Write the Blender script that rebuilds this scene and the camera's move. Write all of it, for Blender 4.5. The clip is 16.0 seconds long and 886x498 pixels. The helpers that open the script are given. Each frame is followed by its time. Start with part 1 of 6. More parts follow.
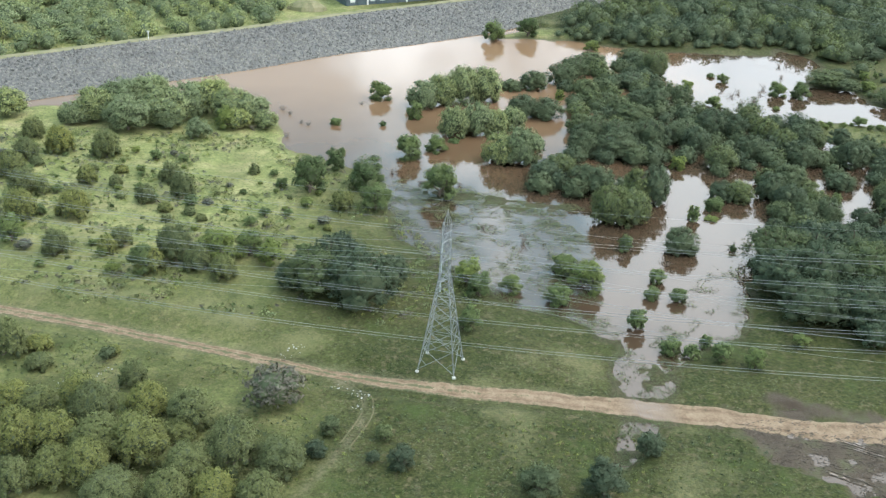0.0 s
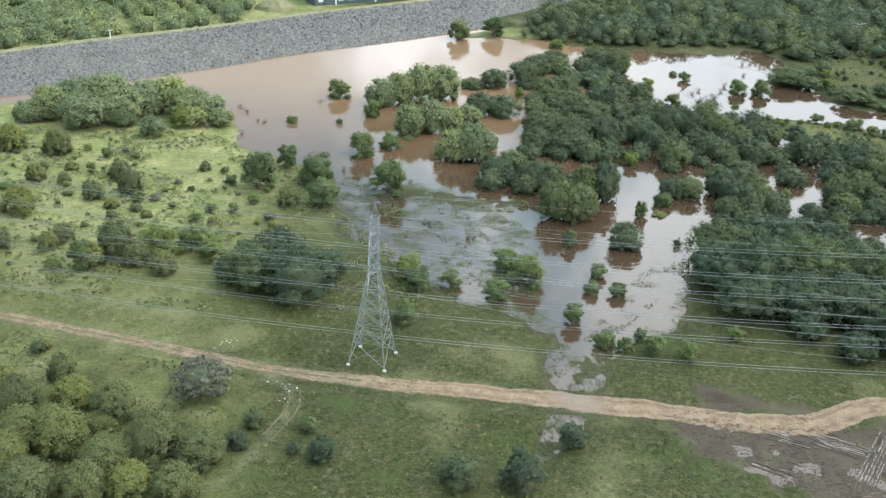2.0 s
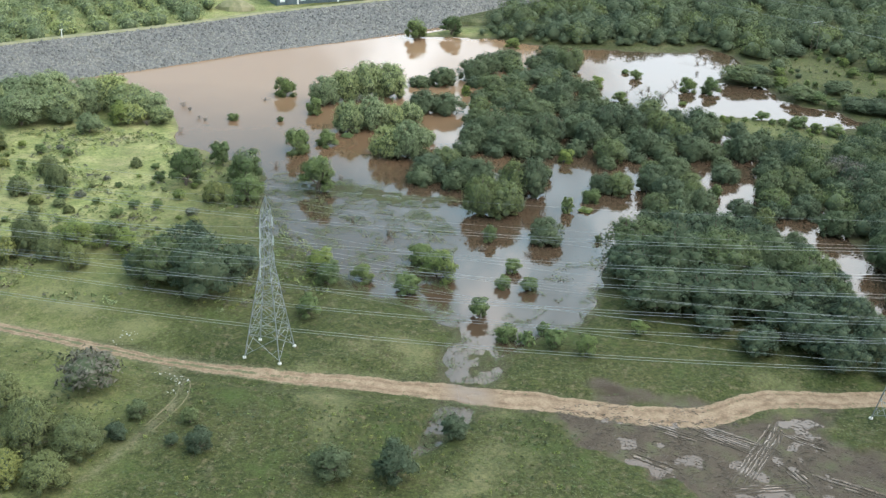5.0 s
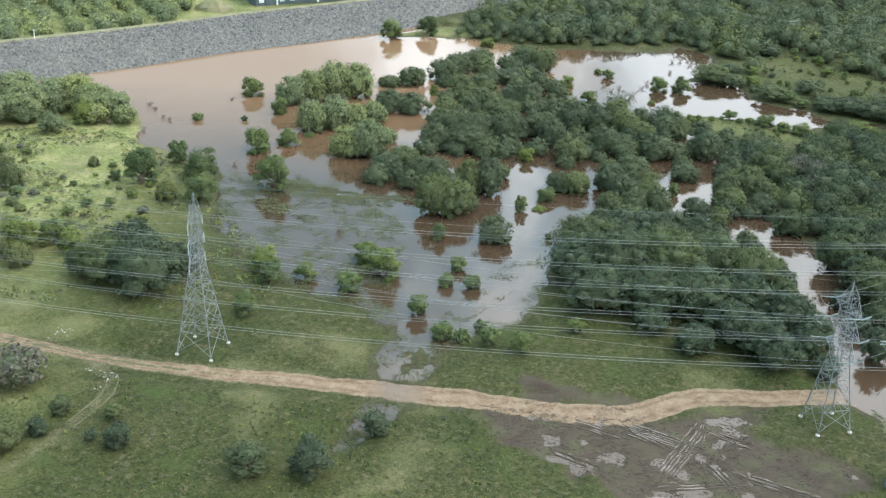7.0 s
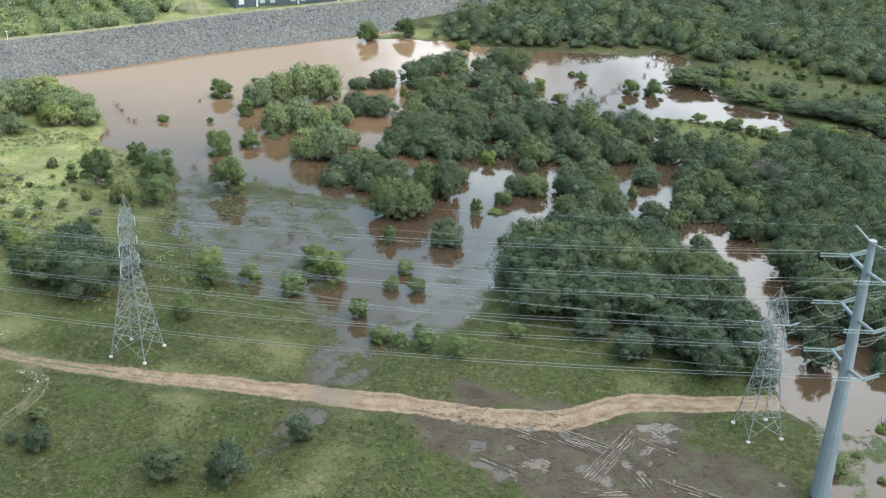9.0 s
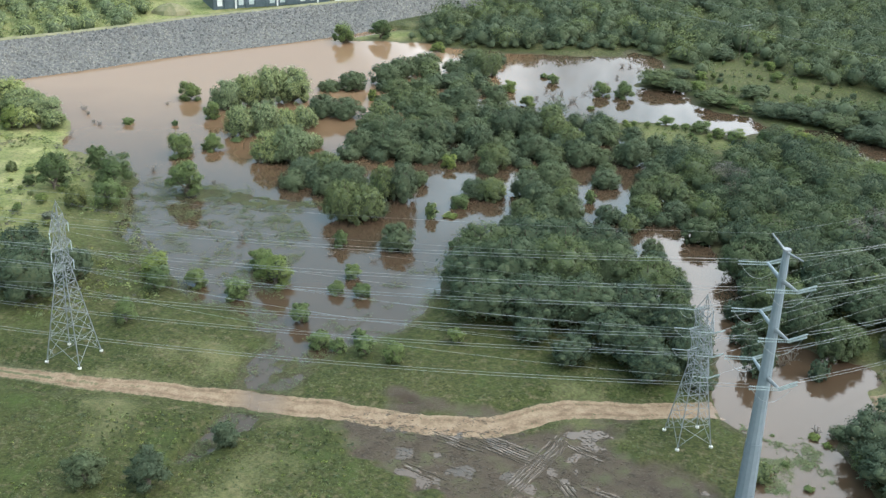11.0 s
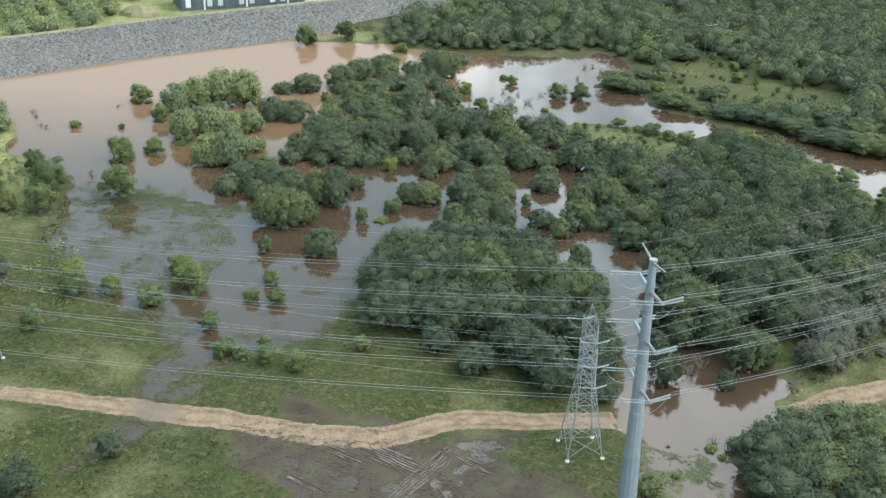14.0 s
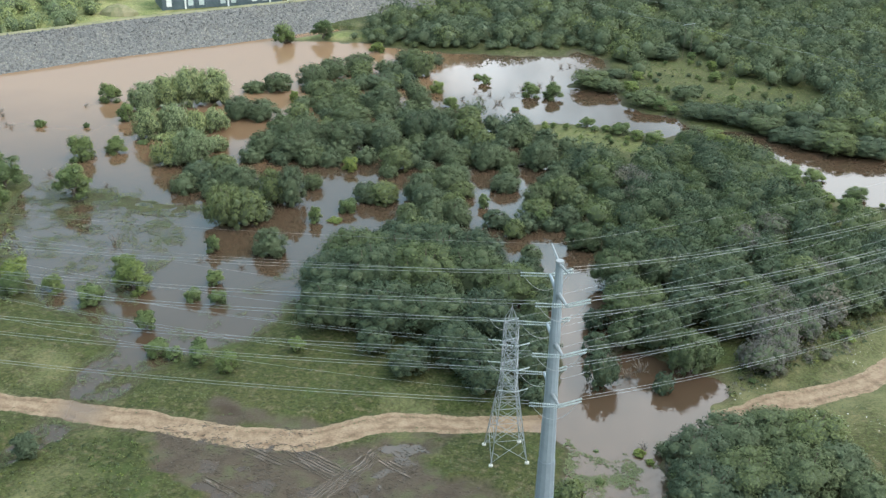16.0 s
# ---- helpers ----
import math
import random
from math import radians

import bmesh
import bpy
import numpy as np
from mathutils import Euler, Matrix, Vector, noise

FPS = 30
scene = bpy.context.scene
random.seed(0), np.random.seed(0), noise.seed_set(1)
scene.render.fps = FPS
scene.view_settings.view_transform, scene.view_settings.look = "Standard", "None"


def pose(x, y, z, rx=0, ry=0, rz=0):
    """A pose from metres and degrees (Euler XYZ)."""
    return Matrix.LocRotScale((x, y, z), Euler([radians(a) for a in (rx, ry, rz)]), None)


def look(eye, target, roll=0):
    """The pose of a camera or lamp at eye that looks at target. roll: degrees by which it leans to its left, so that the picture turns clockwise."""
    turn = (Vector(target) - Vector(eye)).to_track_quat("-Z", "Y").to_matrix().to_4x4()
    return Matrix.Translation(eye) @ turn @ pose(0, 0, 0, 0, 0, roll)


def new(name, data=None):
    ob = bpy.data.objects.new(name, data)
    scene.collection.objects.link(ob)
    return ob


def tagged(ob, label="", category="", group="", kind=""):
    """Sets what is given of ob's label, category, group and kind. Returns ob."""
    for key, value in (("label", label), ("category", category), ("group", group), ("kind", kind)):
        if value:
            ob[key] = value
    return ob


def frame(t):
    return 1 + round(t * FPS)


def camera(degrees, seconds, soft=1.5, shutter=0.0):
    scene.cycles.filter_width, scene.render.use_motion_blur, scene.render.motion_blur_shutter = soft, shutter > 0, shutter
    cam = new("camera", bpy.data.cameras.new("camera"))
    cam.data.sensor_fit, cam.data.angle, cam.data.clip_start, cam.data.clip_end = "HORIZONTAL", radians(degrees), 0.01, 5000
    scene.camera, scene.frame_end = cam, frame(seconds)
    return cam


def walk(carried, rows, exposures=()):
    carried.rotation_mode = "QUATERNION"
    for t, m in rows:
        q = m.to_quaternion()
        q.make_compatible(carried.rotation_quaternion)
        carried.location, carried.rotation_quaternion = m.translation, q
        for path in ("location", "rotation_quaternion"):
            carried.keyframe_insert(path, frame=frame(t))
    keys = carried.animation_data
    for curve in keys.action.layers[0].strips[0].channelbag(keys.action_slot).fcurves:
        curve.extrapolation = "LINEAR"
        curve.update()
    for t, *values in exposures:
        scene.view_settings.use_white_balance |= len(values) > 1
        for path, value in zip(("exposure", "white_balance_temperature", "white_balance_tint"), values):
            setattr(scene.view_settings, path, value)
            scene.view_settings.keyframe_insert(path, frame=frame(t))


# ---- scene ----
cam = camera(43.47, 16.0, 1.35)
# seconds, x, y, z, yaw, pitch, lean
ROWS = [
    (0.0, 0.00, 0.00, 95.00, 0.000, -24.883, -2.816),
    (0.5, 2.74, -0.27, 94.78, -0.009, -24.839, -2.824),
    (1.0, 5.49, -0.50, 94.57, -0.062, -24.785, -2.792),
    (1.5, 8.25, -0.72, 94.37, -0.102, -24.750, -2.749),
    (2.0, 11.03, -0.95, 94.19, -0.110, -24.695, -2.713),
    (2.5, 13.90, -1.18, 94.03, -0.095, -24.655, -2.700),
    (3.0, 16.91, -1.34, 93.89, -0.048, -24.626, -2.671),
    (3.5, 20.08, -1.42, 93.77, 0.066, -24.611, -2.631),
    (4.0, 23.39, -1.44, 93.65, 0.212, -24.586, -2.575),
    (6.5, 40.31, -1.38, 93.09, 1.240, -24.431, -2.179),
    (7.0, 43.71, -1.18, 93.00, 1.441, -24.410, -2.109),
    (7.5, 46.96, -0.77, 92.99, 1.640, -24.378, -2.108),
    (8.0, 50.13, -0.35, 93.01, 1.825, -24.365, -2.092),
    (8.5, 53.22, 0.06, 93.07, 2.006, -24.344, -2.063),
    (9.0, 56.30, 0.45, 93.23, 2.158, -24.344, -2.031),
    (11.5, 71.61, 2.47, 94.74, 2.942, -24.454, -1.821),
    (12.0, 74.73, 2.97, 95.06, 3.110, -24.493, -1.772),
    (12.5, 77.94, 3.58, 95.34, 3.302, -24.497, -1.593),
    (13.0, 81.23, 4.33, 95.46, 3.524, -24.540, -1.491),
    (13.5, 84.59, 5.15, 95.47, 3.742, -24.566, -1.418),
    (14.0, 87.95, 6.01, 95.41, 3.982, -24.566, -1.343),
    (14.5, 91.33, 6.88, 95.29, 4.238, -24.565, -1.275),
    (15.0, 94.72, 7.68, 95.11, 4.482, -24.595, -1.201),
    (15.5, 98.06, 8.50, 94.91, 4.716, -24.586, -1.139),
    (16.0, 101.35, 9.36, 94.72, 4.949, -24.565, -1.094),
]


def drone(x, y, z, yaw, pitch, lean):
    a, b = radians(yaw), radians(pitch)
    way = Vector((-math.sin(a) * math.cos(b), math.cos(a) * math.cos(b), math.sin(b)))
    return look((x, y, z), Vector((x, y, z)) + way * 100, -lean)


walk(cam, [(t, drone(x, y, z, yaw, pitch, lean)) for t, x, y, z, yaw, pitch, lean in ROWS])

# ---- light ----
SUN_AZ, SUN_EL = radians(100), radians(56)      # clockwise from +y
world = bpy.data.worlds.new("world")
scene.world = world
world.use_nodes = True
wn, wl = world.node_tree.nodes, world.node_tree.links
wn.clear()
w_out, w_bg = wn.new("ShaderNodeOutputWorld"), wn.new("ShaderNodeBackground")
w_sky = wn.new("ShaderNodeTexSky")
w_sky.sky_type, w_sky.sun_disc = "NISHITA", False
w_sky.sun_elevation, w_sky.sun_rotation = SUN_EL, SUN_AZ
w_sky.dust_density, w_sky.air_density = 2.0, 1.0
# broken cloud, brighter towards the sun's side and low down
w_co, w_sep = wn.new("ShaderNodeTexCoord"), wn.new("ShaderNodeSeparateXYZ")
w_noise = wn.new("ShaderNodeTexNoise")
w_noise.inputs["Scale"].default_value, w_noise.inputs["Detail"].default_value = 7.5, 8.0
w_noise.inputs["Roughness"].default_value = 0.58


def w_math(op, a, b):
    k = wn.new("ShaderNodeMath")
    k.operation = op
    for i, v in enumerate((a, b)):
        if hasattr(v, "links"):
            wl.new(v, k.inputs[i])
        else:
            k.inputs[i].default_value = v
    return k.outputs[0]


wl.new(w_co.outputs["Generated"], w_sep.inputs[0])
wl.new(w_co.outputs["Generated"], w_noise.inputs["Vector"])
w_side = w_math("MULTIPLY", w_sep.outputs["X"], 1.6)
w_rise = wn.new("ShaderNodeMapRange")
w_rise.interpolation_type = "SMOOTHSTEP"
for k, v in (("From Min", 0.26), ("From Max", 0.44), ("To Min", 0.02), ("To Max", 0.0)):
    w_rise.inputs[k].default_value = v
wl.new(w_sep.outputs["Z"], w_rise.inputs["Value"])
w_over = wn.new("ShaderNodeMapRange")
w_over.interpolation_type = "SMOOTHSTEP"
for k, v in (("From Min", 0.52), ("From Max", 0.64), ("To Min", 0.0), ("To Max", 0.26)):
    w_over.inputs[k].default_value = v
wl.new(w_sep.outputs["Z"], w_over.inputs["Value"])
w_low = w_math("ADD", w_rise.outputs[0], w_over.outputs[0])
w_cloud = w_math("ADD", w_math("ADD", w_side, w_low), w_math("MULTIPLY", w_math("SUBTRACT", w_noise.outputs[0], 0.5), 1.8))
w_range = wn.new("ShaderNodeMapRange")
w_range.inputs["From Min"].default_value, w_range.inputs["From Max"].default_value = -0.24, 0.40
w_range.interpolation_type = "SMOOTHSTEP"
wl.new(w_cloud, w_range.inputs["Value"])
w_ramp = wn.new("ShaderNodeValToRGB")
w_ramp.color_ramp.elements[0].color, w_ramp.color_ramp.elements[1].color = (10.5, 17.5, 22.0, 1), (50.0, 54.0, 56.5, 1)
w_ramp.color_ramp.elements.new(0.55).color = (23.0, 33.0, 39.0, 1)
wl.new(w_range.outputs[0], w_ramp.inputs[0])
w_grey = wn.new("ShaderNodeMapRange")
for k, v in (("From Min", 0.40), ("From Max", 0.24), ("To Min", 0.0), ("To Max", 1.0)):
    w_grey.inputs[k].default_value = v
wl.new(w_sep.outputs["Z"], w_grey.inputs["Value"])
w_hazy = wn.new("ShaderNodeMix")
w_hazy.data_type = "RGBA"
w_low_ramp = wn.new("ShaderNodeValToRGB")
w_low_ramp.color_ramp.elements[0].color, w_low_ramp.color_ramp.elements[1].color = (11.0, 11.8, 12.4, 1), (34.0, 38.0, 41.0, 1)
wl.new(w_range.outputs[0], w_low_ramp.inputs[0])
wl.new(w_grey.outputs[0], w_hazy.inputs[0])
wl.new(w_ramp.outputs[0], w_hazy.inputs[6])
wl.new(w_low_ramp.outputs[0], w_hazy.inputs[7])
w_mix = wn.new("ShaderNodeMix")
w_mix.data_type = "RGBA"
w_mix.inputs[0].default_value = 0.85
wl.new(w_sky.outputs[0], w_mix.inputs[6])
wl.new(w_hazy.outputs[2], w_mix.inputs[7])
wl.new(w_mix.outputs[2], w_bg.inputs["Color"])
wl.new(w_bg.outputs[0], w_out.inputs["Surface"])
w_bg.inputs["Strength"].default_value = 0.1

sun = new("sun", bpy.data.lights.new("sun", "SUN"))
sun.data.energy, sun.data.angle, sun.data.color = 1.15, radians(5), (0.97, 0.955, 0.92)
sun_from = Vector((math.sin(SUN_AZ) * math.cos(SUN_EL), math.cos(SUN_AZ) * math.cos(SUN_EL), math.sin(SUN_EL)))
sun.matrix_world = look(sun_from * 300, (0, 0, 0))
scene.view_settings.exposure = -0.12


# ---- materials ----
def material(name, rough=0.8, spec=0.3):
    m = bpy.data.materials.new(name)
    m.use_nodes = True
    n, l = m.node_tree.nodes, m.node_tree.links
    b = n["Principled BSDF"]
    b.inputs["Roughness"].default_value = rough
    b.inputs["Specular IOR Level"].default_value = spec
    return m, n, l, b


def ramp(n, stops):
    r = n.new("ShaderNodeValToRGB")
    e = r.color_ramp.elements
    while len(e) < len(stops):
        e.new(0.5)
    for q, (p, c) in zip(e, stops):
        q.position, q.color = p, (*c, 1)
    return r


def noise_node(n, l, scale, detail=4.0, rough=0.6, where="Object"):
    co, t = n.new("ShaderNodeTexCoord"), n.new("ShaderNodeTexNoise")
    t.inputs["Scale"].default_value, t.inputs["Detail"].default_value, t.inputs["Roughness"].default_value = scale, detail, rough
    l.new(co.outputs[where], t.inputs["Vector"])
    return t.outputs[0]


def mixed(n, l, fac, a, b, mode="MIX"):
    m = n.new("ShaderNodeMix")
    m.data_type, m.blend_type = "RGBA", mode
    for k, v in ((0, fac), (6, a), (7, b)):
        if hasattr(v, "links"):
            l.new(v, m.inputs[k])
        else:
            m.inputs[k].default_value = v if k == 0 else (*v, 1)
    return m.outputs[2]


def bump(n, l, b, height, strength, distance):
    k = n.new("ShaderNodeBump")
    k.inputs["Strength"].default_value, k.inputs["Distance"].default_value = strength, distance
    l.new(height, k.inputs["Height"])
    l.new(k.outputs[0], b.inputs["Normal"])


def mat_ground():
    m, n, l, b = material("ground_soil_and_grass", 0.9, 0.15)
    big, mid, fine = noise_node(n, l, 0.035, 4), noise_node(n, l, 0.22, 5), noise_node(n, l, 2.2, 5, 0.7)
    g1 = ramp(n, [(0.3, (0.028, 0.040, 0.014)), (0.5, (0.042, 0.053, 0.020)), (0.7, (0.068, 0.070, 0.032))])
    l.new(mid, g1.inputs[0])
    g2 = ramp(n, [(0.35, (0.034, 0.048, 0.017)), (0.55, (0.046, 0.058, 0.022)), (0.72, (0.066, 0.070, 0.032))])
    l.new(big, g2.inputs[0])
    c = mixed(n, l, 0.55, g1.outputs[0], g2.outputs[0])
    f = ramp(n, [(0.35, (0.72, 0.72, 0.72)), (0.65, (1.25, 1.25, 1.22))])
    l.new(fine, f.inputs[0])
    c = mixed(n, l, 1.0, c, f.outputs[0], "MULTIPLY")
    weed = ramp(n, [(0.47, (1.12, 1.1, 1.0)), (0.62, (0.56, 0.62, 0.52))])
    l.new(noise_node(n, l, 1.15, 5, 0.7), weed.inputs[0])
    c = mixed(n, l, 1.0, c, weed.outputs[0], "MULTIPLY")
    bare = ramp(n, [(0.53, (0, 0, 0)), (0.66, (0.8, 0.8, 0.8))])
    l.new(noise_node(n, l, 0.75, 6, 0.72), bare.inputs[0])
    c = mixed(n, l, bare.outputs[0], c, (0.125, 0.108, 0.070))
    lush = ramp(n, [(0.56, (0, 0, 0)), (0.70, (0.8, 0.8, 0.8))])
    l.new(noise_node(n, l, 0.11, 5, 0.65), lush.inputs[0])
    c = mixed(n, l, lush.outputs[0], c, (0.042, 0.070, 0.019))
    c = mixed(n, l, 1.0, c, (0.82, 0.76, 0.67), "MULTIPLY")
    # pale: sunlight on the west pasture painted as brighter grass, plus paler far fields
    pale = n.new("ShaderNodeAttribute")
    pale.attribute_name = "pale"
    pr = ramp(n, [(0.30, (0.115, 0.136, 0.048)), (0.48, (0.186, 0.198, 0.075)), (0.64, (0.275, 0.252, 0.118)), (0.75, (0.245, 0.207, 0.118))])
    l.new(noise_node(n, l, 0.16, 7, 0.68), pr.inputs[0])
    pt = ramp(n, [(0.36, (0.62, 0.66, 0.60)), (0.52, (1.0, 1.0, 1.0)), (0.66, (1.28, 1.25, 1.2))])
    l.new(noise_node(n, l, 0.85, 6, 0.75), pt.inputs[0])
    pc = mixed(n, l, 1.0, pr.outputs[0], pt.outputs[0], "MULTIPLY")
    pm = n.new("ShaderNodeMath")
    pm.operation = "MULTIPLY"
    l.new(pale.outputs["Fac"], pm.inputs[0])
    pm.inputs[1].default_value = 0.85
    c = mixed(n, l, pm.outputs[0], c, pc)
    c = mixed(n, l, 0.6, c, mixed(n, l, 1.0, c, f.outputs[0], "MULTIPLY"))
    for name, stops in (("dry", [(0.3, (0.095, 0.102, 0.042)), (0.7, (0.150, 0.135, 0.068))]),
                        ("mud", [(0.3, (0.040, 0.028, 0.019)), (0.50, (0.055, 0.041, 0.028)), (0.66, (0.058, 0.056, 0.028))]),
                        ("dirt", [(0.3, (0.12, 0.10, 0.07)), (0.7, (0.19, 0.16, 0.115))])):
        at = n.new("ShaderNodeAttribute")
        at.attribute_name = name
        mul = n.new("ShaderNodeMath")
        mul.operation = "MULTIPLY_ADD"
        l.new(fine, mul.inputs[0])
        mul.inputs[1].default_value, mul.inputs[2].default_value = 1.2, -0.6
        add = n.new("ShaderNodeMath")
        add.operation = "ADD"
        add.use_clamp = True
        l.new(at.outputs["Fac"], add.inputs[0])
        l.new(mul.outputs[0], add.inputs[1])
        gate = n.new("ShaderNodeMath")
        gate.operation = "MULTIPLY"
        gate.use_clamp = True
        l.new(add.outputs[0], gate.inputs[0])
        sm = n.new("ShaderNodeMath")
        sm.operation, sm.use_clamp = "MULTIPLY", True
        l.new(at.outputs["Fac"], sm.inputs[0])
        sm.inputs[1].default_value = 3.0
        l.new(sm.outputs[0], gate.inputs[1])
        r = ramp(n, stops)
        l.new(mid, r.inputs[0])
        c = mixed(n, l, gate.outputs[0], c, r.outputs[0])
        if name == "mud":
            k = n.new("ShaderNodeMapRange")
            k.inputs["To Min"].default_value, k.inputs["To Max"].default_value = 0.9, 0.65
            l.new(gate.outputs[0], k.inputs["Value"])
            l.new(k.outputs[0], b.inputs["Roughness"])
    l.new(c, b.inputs["Base Color"])
    bump(n, l, b, fine, 0.6, 0.25)
    return m


def mat_water():
    """Brown flood water; the open lake carries the most silt."""
    m, n, l, b = material("muddy_flood_water", 0.02, 0.5)
    co, sp, rg = n.new("ShaderNodeTexCoord"), n.new("ShaderNodeSeparateXYZ"), n.new("ShaderNodeMapRange")
    l.new(co.outputs["Object"], sp.inputs[0])
    l.new(sp.outputs["Y"], rg.inputs["Value"])
    rg.inputs["From Min"].default_value, rg.inputs["From Max"].default_value = 235.0, 330.0
    ad = n.new("ShaderNodeMath")
    ad.operation, ad.use_clamp = "MULTIPLY_ADD", True
    l.new(noise_node(n, l, 0.03, 3), ad.inputs[0])
    ad.inputs[1].default_value = 0.35
    creek, clear = n.new("ShaderNodeMapRange"), n.new("ShaderNodeMath")
    for k, v in (("From Min", 40.0), ("From Max", 85.0), ("To Min", 0.0), ("To Max", 0.95)):
        creek.inputs[k].default_value = v
    l.new(sp.outputs["X"], creek.inputs["Value"])
    clear.operation, clear.use_clamp = "SUBTRACT", True
    l.new(rg.outputs[0], clear.inputs[0])
    l.new(creek.outputs[0], clear.inputs[1])
    l.new(clear.outputs[0], ad.inputs[2])
    r = ramp(n, [(0.2, (0.050, 0.032, 0.020)), (0.5, (0.098, 0.058, 0.033)), (1.0, (0.180, 0.110, 0.064))])
    l.new(ad.outputs[0], r.inputs[0])
    l.new(r.outputs[0], b.inputs["Base Color"])
    b.inputs["IOR"].default_value = 1.40
    bump(n, l, b, noise_node(n, l, 1.4, 3), 0.04, 0.04)
    return m


def mat_simple(name, stops, scale, rough=0.85, spec=0.25, relief=0.0, metal=0.0, island=False, spread=0.25):
    m, n, l, b = material(name, rough, spec)
    r = ramp(n, stops)
    v = noise_node(n, l, scale, 5, 0.65)
    l.new(v, r.inputs[0])
    c = r.outputs[0]
    if island:
        ge = n.new("ShaderNodeNewGeometry")
        s = ramp(n, [(0.0, (1 - spread,) * 3), (1.0, (1 + spread,) * 3)])
        l.new(ge.outputs["Random Per Island"], s.inputs[0])
        c = mixed(n, l, 1.0, c, s.outputs[0], "MULTIPLY")
    l.new(c, b.inputs["Base Color"])
    b.inputs["Metallic"].default_value = metal
    if relief:
        bump(n, l, b, v, 0.7, relief)
    return m


def mat_leaf(name, dark, light, per_tree=0.35):
    """Leaf clumps: hue and brightness differ a little from tree to tree and from clump to clump."""
    m, n, l, b = material(name, 0.75, 0.10)
    ge, oi = n.new("ShaderNodeNewGeometry"), n.new("ShaderNodeObjectInfo")
    r = ramp(n, [(0.0, dark), (1.0, light)])
    l.new(ge.outputs["Random Per Island"], r.inputs[0])
    p = per_tree
    t = ramp(n, [(0.0, (1 - p, 1 - p * 0.85, 1 - p * 0.6)), (0.35, (0.95, 0.97, 1.05)), (0.7, (1.05, 1.03, 0.95)), (1.0, (1 + p * 1.1, 1 + p * 0.85, 1 - p * 0.1))])
    at, sm, fr = n.new("ShaderNodeAttribute"), n.new("ShaderNodeMath"), n.new("ShaderNodeMath")
    at.attribute_name, sm.operation, fr.operation = "tone", "ADD", "FRACT"
    l.new(oi.outputs["Random"], sm.inputs[0])
    l.new(at.outputs["Fac"], sm.inputs[1])
    l.new(sm.outputs[0], fr.inputs[0])
    l.new(fr.outputs[0], t.inputs[0])
    c = mixed(n, l, 1.0, r.outputs[0], t.outputs[0], "MULTIPLY")
    l.new(c, b.inputs["Base Color"])
    tr, ms = n.new("ShaderNodeBsdfTranslucent"), n.new("ShaderNodeMixShader")
    l.new(c, tr.inputs["Color"])
    ms.inputs[0].default_value = 0.32
    l.new(b.outputs[0], ms.inputs[1])
    l.new(tr.outputs[0], ms.inputs[2])
    l.new(ms.outputs[0], n["Material Output"].inputs["Surface"])
    return m


GROUND, WATER = mat_ground(), mat_water()
def mat_road():
    """Pale packed caliche, brown where the flood laps over it."""
    m, n, l, b = material("pale_road_dirt", 0.85, 0.25)
    r = ramp(n, [(0.3, (0.120, 0.080, 0.049)), (0.5, (0.184, 0.129, 0.083)), (0.7, (0.232, 0.170, 0.114))])
    l.new(noise_node(n, l, 0.5, 6, 0.65), r.inputs[0])
    f = ramp(n, [(0.35, (0.80, 0.79, 0.78)), (0.65, (1.14, 1.14, 1.14))])
    fine = noise_node(n, l, 3.0, 5, 0.7)
    l.new(fine, f.inputs[0])
    c = mixed(n, l, 1.0, r.outputs[0], f.outputs[0], "MULTIPLY")
    rut = n.new("ShaderNodeAttribute")
    rut.attribute_name = "rut"
    worn = ramp(n, [(0.34, (0, 0, 0)), (0.58, (1, 1, 1))])
    l.new(noise_node(n, l, 0.45, 5, 0.7), worn.inputs[0])
    c = mixed(n, l, mixed(n, l, 1.0, worn.outputs[0], rut.outputs["Color"], "MULTIPLY"), c, mixed(n, l, 1.0, c, (0.66, 0.60, 0.56), "MULTIPLY"))
    at = n.new("ShaderNodeAttribute")
    at.attribute_name = "wet"
    gr = n.new("ShaderNodeAttribute")
    gr.attribute_name = "grassy"
    tuft = n.new("ShaderNodeMath")
    tuft.operation = "MULTIPLY_ADD"
    l.new(noise_node(n, l, 1.6, 6, 0.75), tuft.inputs[0])
    tuft.inputs[1].default_value, tuft.inputs[2].default_value = 2.4, -1.42
    both, gate = n.new("ShaderNodeMath"), n.new("ShaderNodeMath")
    both.operation, gate.operation, gate.use_clamp = "ADD", "MULTIPLY", True
    l.new(tuft.outputs[0], both.inputs[0])
    l.new(gr.outputs["Fac"], both.inputs[1])
    l.new(both.outputs[0], gate.inputs[0])
    gate.inputs[1].default_value = 3.0
    c = mixed(n, l, gate.outputs[0], c, (0.072, 0.074, 0.034))
    c = mixed(n, l, at.outputs["Fac"], c, (0.120, 0.080, 0.052))
    l.new(c, b.inputs["Base Color"])
    film = n.new("ShaderNodeMapRange")
    film.inputs["To Min"].default_value, film.inputs["To Max"].default_value = 0.85, 0.12
    l.new(at.outputs["Fac"], film.inputs["Value"])
    l.new(film.outputs[0], b.inputs["Roughness"])
    bump(n, l, b, fine, 0.3, 0.1)
    return m


